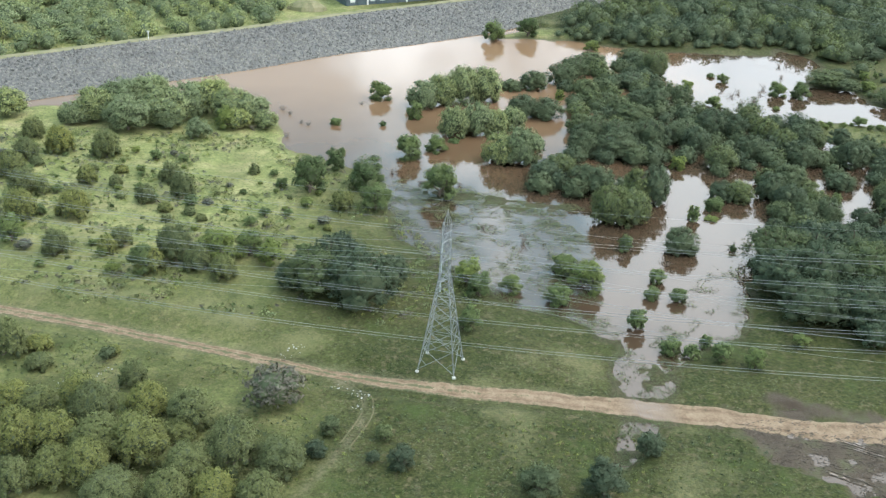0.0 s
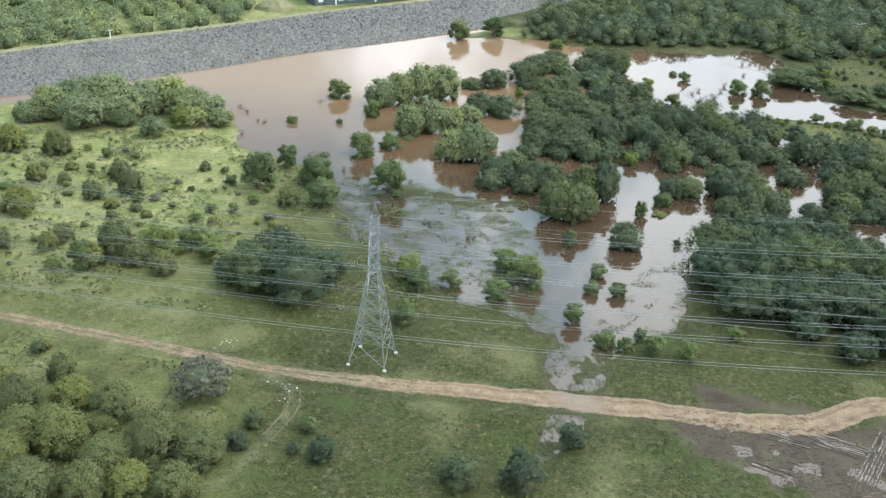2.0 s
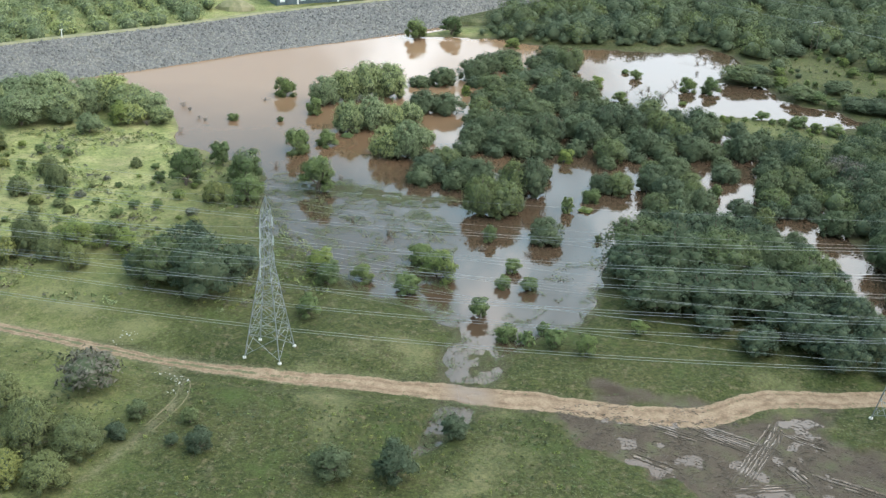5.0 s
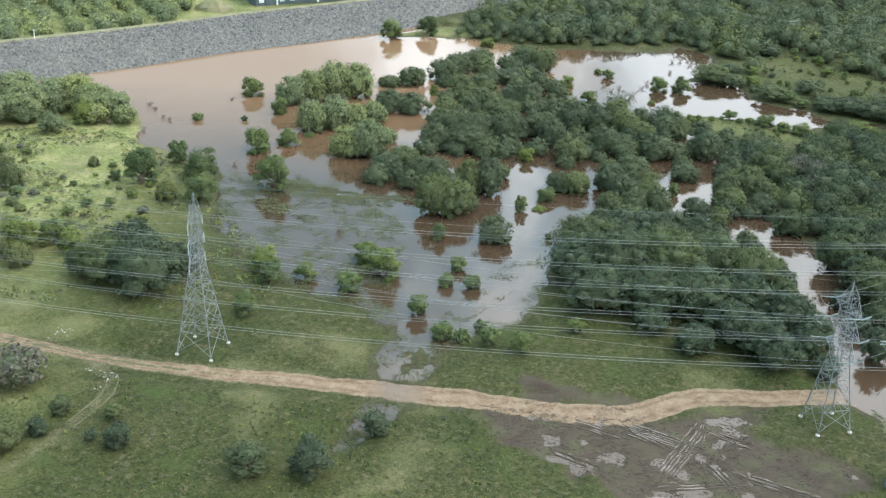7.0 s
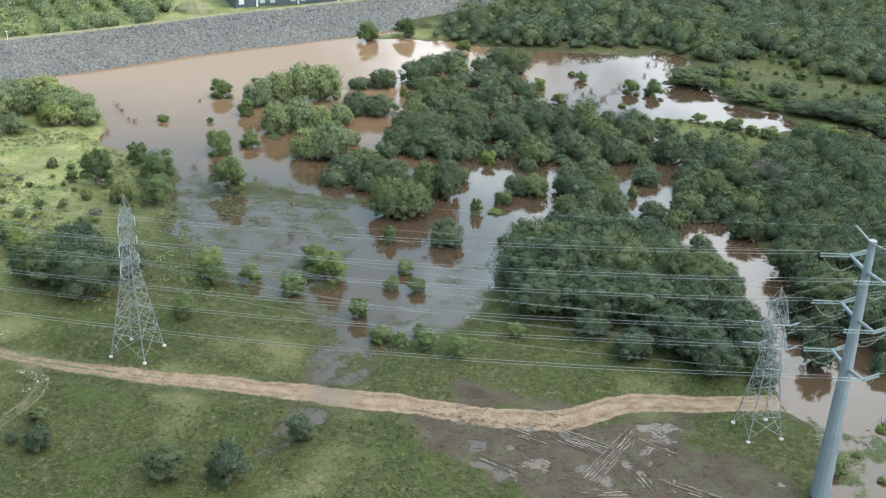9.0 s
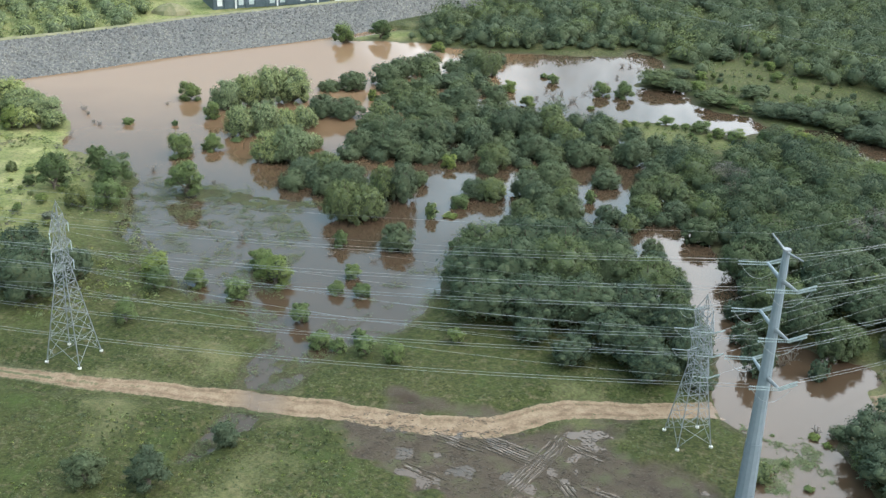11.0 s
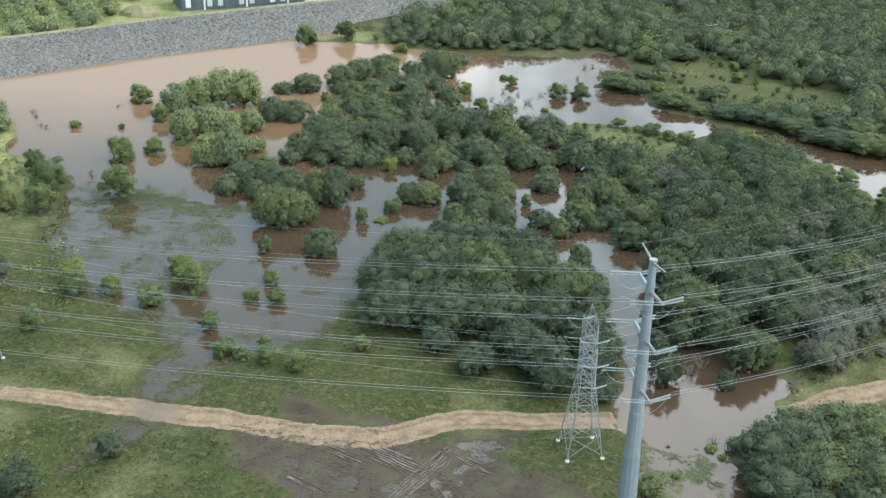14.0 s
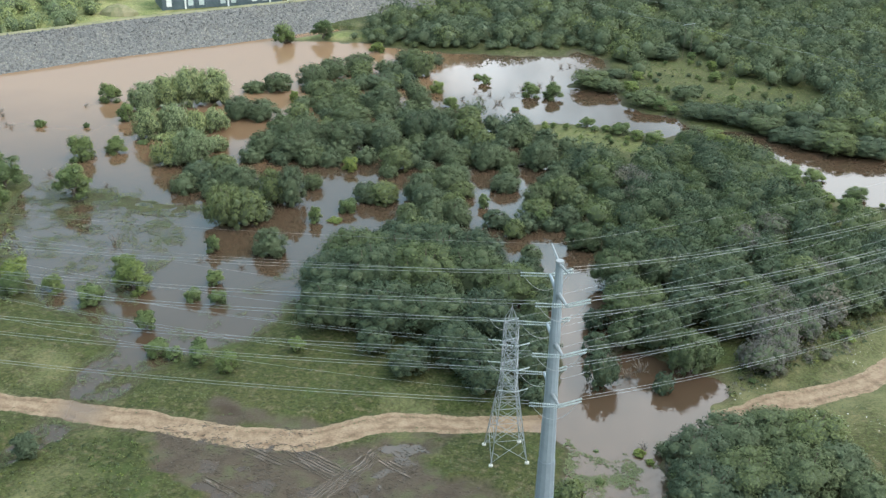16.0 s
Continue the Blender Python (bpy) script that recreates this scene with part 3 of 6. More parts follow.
    # pale: sun painted on west and north bank, paler grass in far fields
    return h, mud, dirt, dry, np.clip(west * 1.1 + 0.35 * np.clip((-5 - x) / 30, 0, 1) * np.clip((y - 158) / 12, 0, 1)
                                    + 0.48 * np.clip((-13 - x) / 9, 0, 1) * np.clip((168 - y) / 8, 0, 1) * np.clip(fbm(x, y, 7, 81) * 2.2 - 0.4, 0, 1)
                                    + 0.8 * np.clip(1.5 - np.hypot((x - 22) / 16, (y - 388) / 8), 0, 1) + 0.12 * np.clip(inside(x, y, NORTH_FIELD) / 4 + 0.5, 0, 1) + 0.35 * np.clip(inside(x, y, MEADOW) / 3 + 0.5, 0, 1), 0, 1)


def ground_z(x, y):
    return float(terrain(np.array([x]), np.array([y]))[0][0])


# ---- ground, water ----
def grid_axis(lo, hi, step, limit, fine):
    core = sorted(set(np.arange(lo, hi, step)) | set(np.arange(fine[0], fine[1], step / 2)))
    out, d = [], step
    a = hi
    while a < limit:
        out.append(a)
        d *= 1.22
        a += d
    back, d, a = [], step, lo
    while a > -limit:
        d *= 1.22
        a -= d
        back.append(a)
    return np.array(back[::-1] + core + out)


gx, gy = grid_axis(-125, 205, 1.5, 4200, (20, 126)), grid_axis(108, 400, 1.5, 4200, (118, 164))
X, Y = np.meshgrid(gx, gy)
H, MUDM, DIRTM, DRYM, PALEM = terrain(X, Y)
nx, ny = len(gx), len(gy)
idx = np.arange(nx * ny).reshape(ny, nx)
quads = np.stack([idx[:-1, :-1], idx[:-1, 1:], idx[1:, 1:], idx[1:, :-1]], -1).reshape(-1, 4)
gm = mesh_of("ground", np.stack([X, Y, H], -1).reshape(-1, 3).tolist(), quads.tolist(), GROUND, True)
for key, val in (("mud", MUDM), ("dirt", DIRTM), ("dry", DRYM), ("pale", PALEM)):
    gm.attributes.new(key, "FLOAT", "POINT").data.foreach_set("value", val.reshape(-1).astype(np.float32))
tagged(new("ground", gm), "rough green pasture with dry patches, painted-in sunlight, mud and flooded hollows", "ground", kind="structure")
wm = mesh_of("water", [(-400, 60, 0), (420, 60, 0), (420, 520, 0), (-400, 520, 0)], [(0, 1, 2, 3)], WATER)
tagged(new("water", wm), "still brown flood water lying over pasture and woods", "water", kind="structure")


def road_strip(name, pts, width, label):
    line = smooth_line(pts, 0.5)
    d = np.gradient(line, axis=0)
    d /= np.hypot(d[:, 0], d[:, 1])[:, None]
    nrm = np.stack([-d[:, 1], d[:, 0]], -1)
    vs, fs, cols = [], [], 13
    for i, (p, q) in enumerate(zip(line, nrm)):
        w = width(p[0])
        p = p + q * (vnoise(i * 0.5, 1, 9.0, 15) - 0.5) * 0.8 * min(w / 3, 1)
        l = w * (0.70 + 0.34 * vnoise(i * 0.5, 0, 6.5, 2) + 0.22 * vnoise(i * 0.5, 3, 1.6, 6) + 0.18 * vnoise(i * 0.5, 5, 0.7, 11)) / 2
        r = w * (0.70 + 0.34 * vnoise(i * 0.5, 9, 6.5, 4) + 0.22 * vnoise(i * 0.5, 7, 1.6, 9) + 0.18 * vnoise(i * 0.5, 2, 0.7, 12)) / 2
        for c in range(cols):
            u = c / (cols - 1)
            at = p + q * (-r + (l + r) * u)
            edge = abs(u - 0.5) * 2
            rut = -0.05 * (math.exp(-((edge - 0.5) / 0.16) ** 2))
            vs.append((at[0], at[1], 0.06 + rut if edge < 0.99 else -0.04))
    vs = np.array(vs)
    vs[:, 2] += terrain(vs[:, 0], vs[:, 1])[0]
    vs = vs.tolist()
    for i in range(len(line) - 1):
        for c in range(cols - 1):
            o = i * cols + c
            fs.append((o, o + cols, o + cols + 1, o + 1))
    me = mesh_of(name, vs, fs, ROADDIRT, True)
    vx, vy = np.array(vs)[:, 0], np.array(vs)[:, 1]
    wet = np.maximum(np.clip(1.3 - np.abs(vx - 33.5) / 4, 0, 1), np.clip((vx - 101.5) / 3, 0, 1) * (vx < 118))
    me.attributes.new("wet", "FLOAT", "POINT").data.foreach_set("value", (wet * (0.5 + 0.6 * vnoise(vx, vy, 1.5, 14))).clip(0, 1).astype(np.float32))
    col = np.tile(np.abs(np.linspace(-1, 1, cols)), len(line))
    groove = np.exp(-((col - 0.5) / 0.14) ** 2)
    me.attributes.new("rut", "FLOAT", "POINT").data.foreach_set("value", groove.astype(np.float32))
    far_west = np.clip((22 - vx) / 30, 0, 1)
    mid = np.clip(1.1 - col / 0.35, 0, 1) * far_west * (0.3 + 0.8 * vnoise(vx, vy, 1.8, 22))
    rim = np.clip((col - 0.55) / 0.45, 0, 1) * (0.25 + 0.5 * far_west) * (0.3 + 1.2 * vnoise(vx, vy, 1.2, 25))
    thin = 0.55 if width(0) < 1 else 0.0
    me.attributes.new("grassy", "FLOAT", "POINT").data.foreach_set("value", np.clip(np.maximum(np.maximum(mid, rim), thin), 0, 1).astype(np.float32))
    ob = new(name, me)
    return tagged(ob, label, "road", kind="structure")


road_strip("road_1", ROAD_WEST, lambda x: 2.7 + 2.4 * min(1, max(0, (x + 20) / 60)), "pale rutted dirt track through the pasture")
road_strip("road_2", ROAD_EAST, lambda x: 4.8, "pale graded dirt road climbing from the pond")

# two thin wheel ruts curving down from the track
trail_line = smooth_line(TRAIL, 1.2)
trail_d = np.gradient(trail_line, axis=0)
trail_d /= np.hypot(trail_d[:, 0], trail_d[:, 1])[:, None]
for k, off in ((3, -0.85), (4, 0.85)):
    side = trail_line + np.stack([-trail_d[:, 1], trail_d[:, 0]], -1) * off
    road_strip("road_%d" % k, [tuple(p) for p in side[:len(side) * 2 // 3:2]], lambda x: 0.24, "thin bare wheel rut worn into the grass")

# ---- dam ----
foot, crest = smooth_line(DAM_FOOT, 4), smooth_line(DAM_CREST, 4)
n_dam = 150
fi, ci = np.linspace(0, len(foot) - 1, n_dam), np.linspace(0, len(crest) - 1, n_dam)
foot = np.stack([np.interp(fi, np.arange(len(foot)), foot[:, k]) for k in (0, 1)], -1)
crest = np.stack([np.interp(ci, np.arange(len(crest)), crest[:, k]) for k in (0, 1)], -1)
across = crest - foot
across /= np.hypot(across[:, 0], across[:, 1])[:, None]
dv, df = [], []
for i in range(n_dam):
    f0, c0, a = foot[i], crest[i], across[i]
    for p, z in ((f0 - a * 1.5, -0.6), (c0, DAM_H), (c0 + a * 0.4, DAM_H + 0.15), (c0 + a * 3.2, DAM_H + 0.2), (c0 + a * 14, 0.3)):
        dv.append((p[0], p[1], z))
for i in range(n_dam - 1):
    for c in range(4):
        df.append((i * 5 + c, i * 5 + 5 + c, i * 5 + 6 + c, i * 5 + 1 + c))
dam_me = mesh_of("dam", dv, df, [DAMSOIL, CREST])
for p in dam_me.polygons:
    p.material_index = 0 if p.index % 4 == 0 else 1
dam = tagged(new("dam", dam_me), "long earth dam faced with grey riprap, pale grassy crest", "dam", kind="structure")

rng = np.random.RandomState(11)


def rock_points(r):
    vs = np.array([(1, 0, 0), (-1, 0, 0), (0, 1, 0), (0, -1, 0), (0, 0, 1), (0, 0, -1)], float) * (0.7 + 0.6 * r.rand(6, 1)) + (r.rand(6, 3) - 0.5) * 0.5
    return vs


OCTA = [(0, 2, 4), (2, 1, 4), (1, 3, 4), (3, 0, 4), (2, 0, 5), (1, 2, 5), (3, 1, 5), (0, 3, 5)]
rv, rf = [], []
for _ in range(21000):
    i = rng.rand() * (n_dam - 1)
    k, u = int(i), i - int(i)
    if foot[k][0] < -175 or foot[k][0] > 75:
        continue
    s = rng.rand()
    p = (foot[k] * (1 - u) + foot[k + 1] * u) * (1 - s) + (crest[k] * (1 - u) + crest[k + 1] * u) * s
    z = -0.3 + s * (DAM_H + 0.3)
    o = rock_points(rng) * (0.20 + 0.32 * rng.rand() ** 2) + np.array([p[0], p[1], z + 0.05])
    b = len(rv)
    rv += o.tolist()
    rf += [tuple(q + b for q in t) for t in OCTA]
part("riprap", rv, rf, RIPRAP, dam, "loose grey riprap boulders")
bpy.data.objects["riprap"]["kind"] = "stuff"

# ---- trees ----
BANK_OAKS = [(-90.5, 271.5, 10.1), (-85.6, 277.2, 11.8), (-79.7, 283.0, 12.0), (-80.5, 264.5, 11.3), (-72.7, 270.1, 11.5), (-68.6, 277.2, 10.3),
    (-63.2, 282.8, 10.5), (-56.7, 276.7, 10.3), (-51.7, 277.1, 8.8), (-70.7, 267.0, 7.1), (-62.2, 261.1, 5.9), (-47.2, 272.4, 5.8), (-113.3, 272.2,
    8.7), (-54.1, 270.4, 6.5), (-95.2, 267.7, 7.2)]
PASTURE_JUNIPERS = [(-91.8, 246.9, 6.7), (-80.1, 244.7, 6.6), (-100.9, 255.3, 5.5), (-97.8, 241.1, 5.9), (-96.8, 229.8, 6.3), (-90.9, 220.6, 6.1),
    (-86.6, 207.1, 6.9), (-44.4, 239.5, 2.6), (-61.5, 230.7, 4.8), (-57.2, 223.0, 5.5), (-64.1, 219.0, 4.2), (-76.2, 208.9, 7.0), (-79.2, 227.4, 4.4),
    (-72.6, 226.3, 3.1), (-73.9, 191.4, 5.4), (-64.6, 192.7, 3.8), (-54.6, 186.2, 5.3), (-50.9, 190.7, 7.5), (-40.5, 184.2, 5.2), (-45.9, 187.2, 5.3),
    (-62.8, 196.2, 4.4), (-86.8, 220.5, 3.7), (-22.3, 221.1, 4.9)]
PASTURE_MESQUITES = [(-30.3, 229.2, 7.8), (-26.1, 245.2, 5.3), (-18.2, 234.6, 8.3), (-15.1, 222.7, 7.3), (-43.0, 191.6, 7.5), (-37.6, 194.6, 5.5),
    (-32.7, 191.4, 5.4), (-69.3, 234.8, 2.3), (-56.8, 269.1, 5.8), (-55.9, 185.2, 5.3), (-26.6, 193.9, 3.8), (-84.1, 195.7, 5.5)]
BIG_OAKS = [(-22.8, 180.9, 10.3), (-14.2, 176.8, 12.1), (-19.2, 185.8, 10.5), (-9.6, 185.8, 6.3), (-27.0, 181.6, 6.2)]
WATER_MESQUITES = [(-19.8, 304.1, 6.6, 0.80), (-9.3, 287.9, 4.7, 1.02), (-30.0, 280.0, 3.6, 0.60), (-9.7, 257.3, 7.3, 0.94), (-2.9, 263.2, 5.7, 0.80), (1.5, 270.4, 3.4, 0.44),
    (-1.4, 232.6, 8.2, 0.90), (-17.5, 280.5, 1.8, 0.95), (5.1, 189.0, 5.9, 0.80), (7.2, 183.9, 5.2, 0.80), (13.1, 187.3, 4.5, 0.80), (21.8, 183.2, 5.2, 0.80), (27.6, 189.7, 7.0, 0.80),
    (23.9, 196.0, 5.5, 0.80), (5.3, 170.3, 4.4, 0.85), (37.5, 208.5, 3.0, 1.30), (35.1, 175.0, 3.8, 1.2), (41.9, 194.4, 3.5, 0.85), (39.8, 187.2, 3.2, 0.85), (44.7, 186.8, 3.7, 0.85)]
WATER_MESQUITES_B = [(39.9, 166.7, 3.9, 0.8), (43.3, 165.6, 2.9, 0.8), (46.5, 169.3, 2.5, 0.8), (48.1, 164.3, 3.8, 0.8), (53.3, 162.1, 3.8, 0.8), (63.1, 169.9, 3.0, 0.8),
    (60.2, 210.9, 1.6, 1.2), (56.9, 258.9, 4.3, 0.88), (54.8, 226.4, 2.9, 1.30), (60.6, 233.1, 4.4, 0.78), (58.9, 227.1, 3.2, 0.44), (98.9, 327.2, 5.6, 0.78), (105.4, 326.0, 6.1, 0.82),
    (76.5, 312.5, 5.0, 0.78), (71.3, 327.3, 4.8, 0.78), (31.6, 311.9, 2.8, 1.20), (90.3, 239.7, 2.6, 1.24), (103.3, 230.4, 3.2, 1.30), (84.6, 338.7, 3.9, 0.8),
    (13.9, 377.2, 8.1, 0.9), (25.8, 384.4, 7.9, 0.8), (46.8, 370.3, 5.3, 0.7)]
PALE_OAKS = [(-7.5, 297.9, 8.0, 0.98), (-2.1, 301.8, 8.9, 1.06), (3.1, 304.2, 8.9, 1.10), (9.1, 306.8, 10.1, 0.94), (1.2, 275.2, 7.4, 1.00), (7.1, 277.7, 8.2, 1.04),
    (12.2, 279.3, 6.7, 0.92), (16.7, 283.2, 6.4, 0.96), (12.5, 257.2, 7.4, 1.04), (17.8, 257.7, 9.7, 0.90), (21.3, 268.2, 5.2, 0.80)]
LAKE_OAKS = [(18.1, 320.1, 6.8, 0.54), (24.3, 321.4, 7.6, 0.70), (20.1, 294.2, 7.7, 0.90), (26.1, 294.6, 9.0, 0.68), (33.8, 328.7, 8.3, 0.78), (38.2, 337.7, 8.3, 0.74),
    (44.3, 349.1, 9.1, 0.62), (38.9, 313.4, 7.9, 0.82), (44.7, 320.0, 7.6, 0.66), (44.8, 308.8, 6.8, 0.56), (59.4, 359.8, 8.4, 0.54), (63.9, 344.7, 8.5, 0.86),
    (54.8, 328.3, 9.4, 0.54), (58.5, 308.2, 8.1, 0.88), (67.4, 314.4, 6.3, 0.88), (50.9, 296.2, 10.1, 0.52), (54.8, 308.4, 7.3, 0.72), (33.9, 265.7, 7.4, 0.94),
    (38.5, 277.7, 8.1, 0.84), (42.2, 265.6, 9.6, 0.76), (44.1, 273.4, 7.9, 0.92), (35.0, 282.8, 7.1, 0.78), (51.9, 273.7, 8.0, 1.00), (54.0, 274.6, 7.3, 0.90)]
ISLAND_OAKS = [(61.6, 279.3, 9.6, 0.72), (63.7, 271.8, 6.8, 0.96), (67.5, 260.9, 7.7, 0.84), (70.5, 285.5, 7.9, 0.90), (76.4, 285.3, 7.6, 0.88), (77.0, 269.2, 7.5, 0.86),
    (83.6, 283.8, 7.1, 0.84), (82.7, 295.5, 6.6, 0.78), (64.0, 240.0, 5.9, 0.84), (67.8, 240.1, 6.8, 0.72), (23.4, 247.2, 7.1, 0.76), (27.3, 251.5, 6.9, 0.74),
    (31.8, 241.7, 7.2, 0.88), (35.0, 240.6, 8.1, 0.80), (35.9, 223.0, 8.2, 1.04), (40.7, 223.4, 7.8, 1.04), (43.3, 235.5, 5.8, 1.30), (47.5, 235.6, 6.4, 1.30),
    (50.4, 246.0, 4.5, 0.82), (49.0, 209.4, 6.8, 0.80)]
GROVE_OAKS = [(67.4, 203.8, 12.4), (75.7, 207.5, 12.6), (83.8, 208.4, 12.6), (90.6, 207.6, 11.5), (65.3, 190.8, 11.8), (72.7, 190.6, 12.8), (81.4,
    191.6, 12.9), (90.8, 196.0, 12.0), (97.8, 192.9, 10.8), (67.5, 179.5, 11.2), (76.5, 178.3, 11.1), (85.6, 178.3, 12.1), (93.8, 178.7, 10.1), (76.2, 170.8, 5.6), (82.5, 164.7, 6.4), (89.9, 168.8, 8.7), (94.0, 165.4, 8.6), (100.1, 174.7, 8.0), (95.3,
    160.6, 7.5)]
CHANNEL_OAKS = [(120.4, 187.0, 10.6, 0.78), (114.0, 166.2, 5.2, 1.15), (127.8, 172.2, 6.2, 1.2), (131.2, 173.7, 5.4, 0.92), (123.9, 165.4, 3.2, 1.25), (117.6, 202.8, 8.6, 0.80),
    (121.5, 208.6, 8.8, 0.80), (127.5, 207.4, 9.0, 0.80), (131.8, 196.7, 8.7, 0.80), (112.6, 220.5, 7.0, 0.80), (118.0, 178.6, 5.4, 0.9), (124.0, 178.8, 7.5, 0.85), (136.4, 184.0, 7.6, 0.8),
    (129.3, 188.0, 9.0, 0.8), (118.6, 194.6, 6.6, 0.85), (101.2, 204.6, 5.4, 0.85), (102.6, 184.6, 4.6, 0.9), (102.6, 166.0, 6.6, 0.95), (104.6, 172.0, 5.2, 0.95), (103.4, 159.6, 4.6, 0.8), (113.6, 186.0, 4.4, 0.9), (113.4, 176.4, 4.4, 0.95), (103.4, 178.6, 5.4, 0.9), (103.6, 191.0, 5.4, 0.9), (103.8, 198.0, 5.0, 0.9)]
NEAR_OAKS = [(129.5, 141.0, 5.0), (136.0, 143.5, 5.5), (141.5, 145.0, 5.5), (130.0, 132.0, 6.0), (137.0, 133.5, 6.5), (129.0, 147.0, 4.5), (147.0, 147.0, 5.0), (124.6, 139.5, 4.5), (126.9, 143.7, 8.8), (132.3, 148.5, 9.0), (138.3, 150.7, 9.1), (143.9, 149.9, 9.1), (126.7, 135.1, 9.9), (133.1, 138.4, 10.0), (140.1,
    139.2, 10.1), (146.3, 142.5, 7.9), (148.4, 138.2, 6.9), (122.8, 148.0, 3.3), (108.7, 136.5, 3.9)]
NEAR_JUNIPERS = [(-68.5, 153.5, 5.0, 1.1), (-64.9, 156.0, 4.4, 0.5), (-62.8, 150.2, 4.3, 0.5), (-52.5, 155.2, 2.4, 0.70), (-52.5, 138.1, 6.2, 1.05), (-49.6, 135.9, 7.0, 0.84),
    (-46.8, 146.3, 4.3, 0.86), (-42.7, 139.0, 6.3, 0.76), (-35.6, 136.3, 7.0, 0.76), (-62.9, 139.8, 5.4, 0.60), (-58.9, 138.9, 5.8, 0.55), (-57.9, 128.0, 6.4, 0.98),
    (-53.4, 129.2, 6.8, 0.76), (-46.7, 128.4, 8.3, 0.70), (-40.9, 127.6, 8.2, 0.88), (-36.6, 133.4, 5.1, 0.50), (-33.3, 124.1, 7.2, 0.64), (-27.6, 127.1, 7.3, 0.92),
    (-21.2, 126.3, 7.2, 0.66), (-50.7, 121.2, 6.5, 0.78), (-46.2, 121.5, 6.5, 0.90), (-55.2, 119.0, 4.9, 0.92), (-42.0, 117.7, 7.9, 0.52), (-34.5, 117.7, 6.2, 0.74)]
NEAR_JUNIPERS += [(-28.8, 119.3, 6.2, 0.62), (-22.6, 118.6, 6.2, 0.74)]
GREY_JUNIPERS = [(-24.6, 143.1, 8.4, 0.70)]
NEAR_SHRUBS = [(-15.1, 135.8, 3.3), (-7.2, 135.2, 2.9), (-4.3, 128.1, 4.0), (-8.4, 129.2, 2.2), (14.8, 124.0, 6.2), (23.6, 124.1, 6.2), (31.5, 135.0,
    4.1), (-52.6, 154.9, 2.0), (-53.1, 153.5, 2.7), (-16.5, 130.1, 3.2)]

POOL_OAKS = [(75.6, 241.8, 6.6, 0.98), (81.6, 247.9, 8.3, 0.80), (84.5, 245.9, 6.7, 0.60), (78.4, 234.9, 6.7, 0.96), (74.7, 227.6, 5.2, 0.90), (80.6, 230.5, 6.6, 0.84),
    (84.1, 233.8, 5.4, 0.96), (85.1, 228.9, 5.9, 0.96), (94.5, 250.9, 6.8, 0.60), (93.8, 229.2, 5.7, 0.70), (97.6, 223.8, 4.2, 1.06), (89.4, 265.0, 7.4, 0.74),
    (94.6, 266.4, 6.1, 0.74), (101.9, 239.0, 5.9, 1.04), (108.1, 243.6, 7.0, 0.86), (102.6, 234.6, 6.8, 0.64), (108.6, 231.2, 6.1, 0.76), (103.0, 266.8, 7.2, 0.98),
    (87.2, 276.4, 6.7, 0.92), (93.9, 282.8, 6.8, 0.88), (101.6, 212.6, 4.2, 0.88)]
CREEK_OAKS = [(116.6, 338.9, 10.6), (121.9, 335.5, 7.6), (131.5, 321.7, 8.8), (143.8, 328.2, 8.0), (145.8, 312.2, 8.5), (151.3, 309.9, 9.4), (157.3, 307.3, 9.1),
    (162.4, 302.7, 9.9), (166.6, 296.0, 8.9), (171.6, 292.3, 10.3)]
CREEK_OAKS += [(178.3, 288.2, 10.9), (186.1, 287.0, 10.1), (160.7, 315.0, 8.6), (168.8, 310.5, 9.4), (173.5, 303.8, 10.8),
    (180.1, 299.9, 10.6), (188.6, 297.2, 9.0), (124.5, 349.4, 6.1), (142.3, 373.0, 8.2), (153.4, 274.3, 9.7), (157.8, 265.0, 9.9), (151.3, 262.2, 9.2), (145.5, 277.3, 8.6),
    (144.6, 257.6, 9.3), (154.0, 255.3, 9.2), (136.6, 274.0, 8.5), (129.1, 268.9, 7.7), (111.2, 270.4, 6.3), (114.6, 255.4, 5.3), (113.2, 239.5, 5.7), (110.9, 228.1, 4.8),
    (116.1, 271.1, 5.6), (111.1, 249.4, 4.8), (96.6, 381.5, 4.5), (104.0, 385.5, 5.0), (112.0, 389.0, 5.0), (86.0, 380.0, 4.5), (121.5, 382.0, 5.0), (127.0, 374.0, 4.5)]
CREEK_BUSHES = [(157.5, 275.0, 5.5), (162.0, 264.5, 5.0), (148.0, 281.5, 5.5), (128.6, 334.6, 5.0), (135.6, 318.5, 5.6), (138.9, 314.8, 3.8), (131.4, 347.2, 4.0), (154.8, 347.7, 4.6), (157.1, 324.6, 4.2),
    (168.8, 318.2, 5.0), (176.3, 316.7, 4.6), (114.8, 299.6, 4.2), (119.7, 296.4, 2.8), (123.3, 293.6, 5.6), (127.6, 290.9, 3.8)]
CREEK_BUSHES += [(131.9, 288.7, 5.6), (139.9, 285.8, 7.5), (145.9, 288.4, 7.0),
    (149.9, 285.8, 6.0), (161.4, 261.9, 7.4), (168.3, 267.2, 5.5), (165.7, 256.9, 4.3), (175.6, 256.4, 5.6), (171.4, 246.1, 5.4), (167.0, 250.0, 5.0), (82.0, 344.1, 2.8),
    (96.6, 299.9, 4.0), (94.8, 312.6, 2.5), (190.0, 262.0, 5.0), (183.0, 250.0, 5.0), (118.9, 147.4, 2.0), (120.3, 145.4, 1.5), (112.6, 147.4, 1.0), (116.8, 147.1, 1.0),
    (109.6, 138.0, 2.2), (107.2, 135.8, 2.0), (112.9, 139.7, 1.3), (115.0, 134.0, 1.6), (119.0, 131.0, 1.8)]


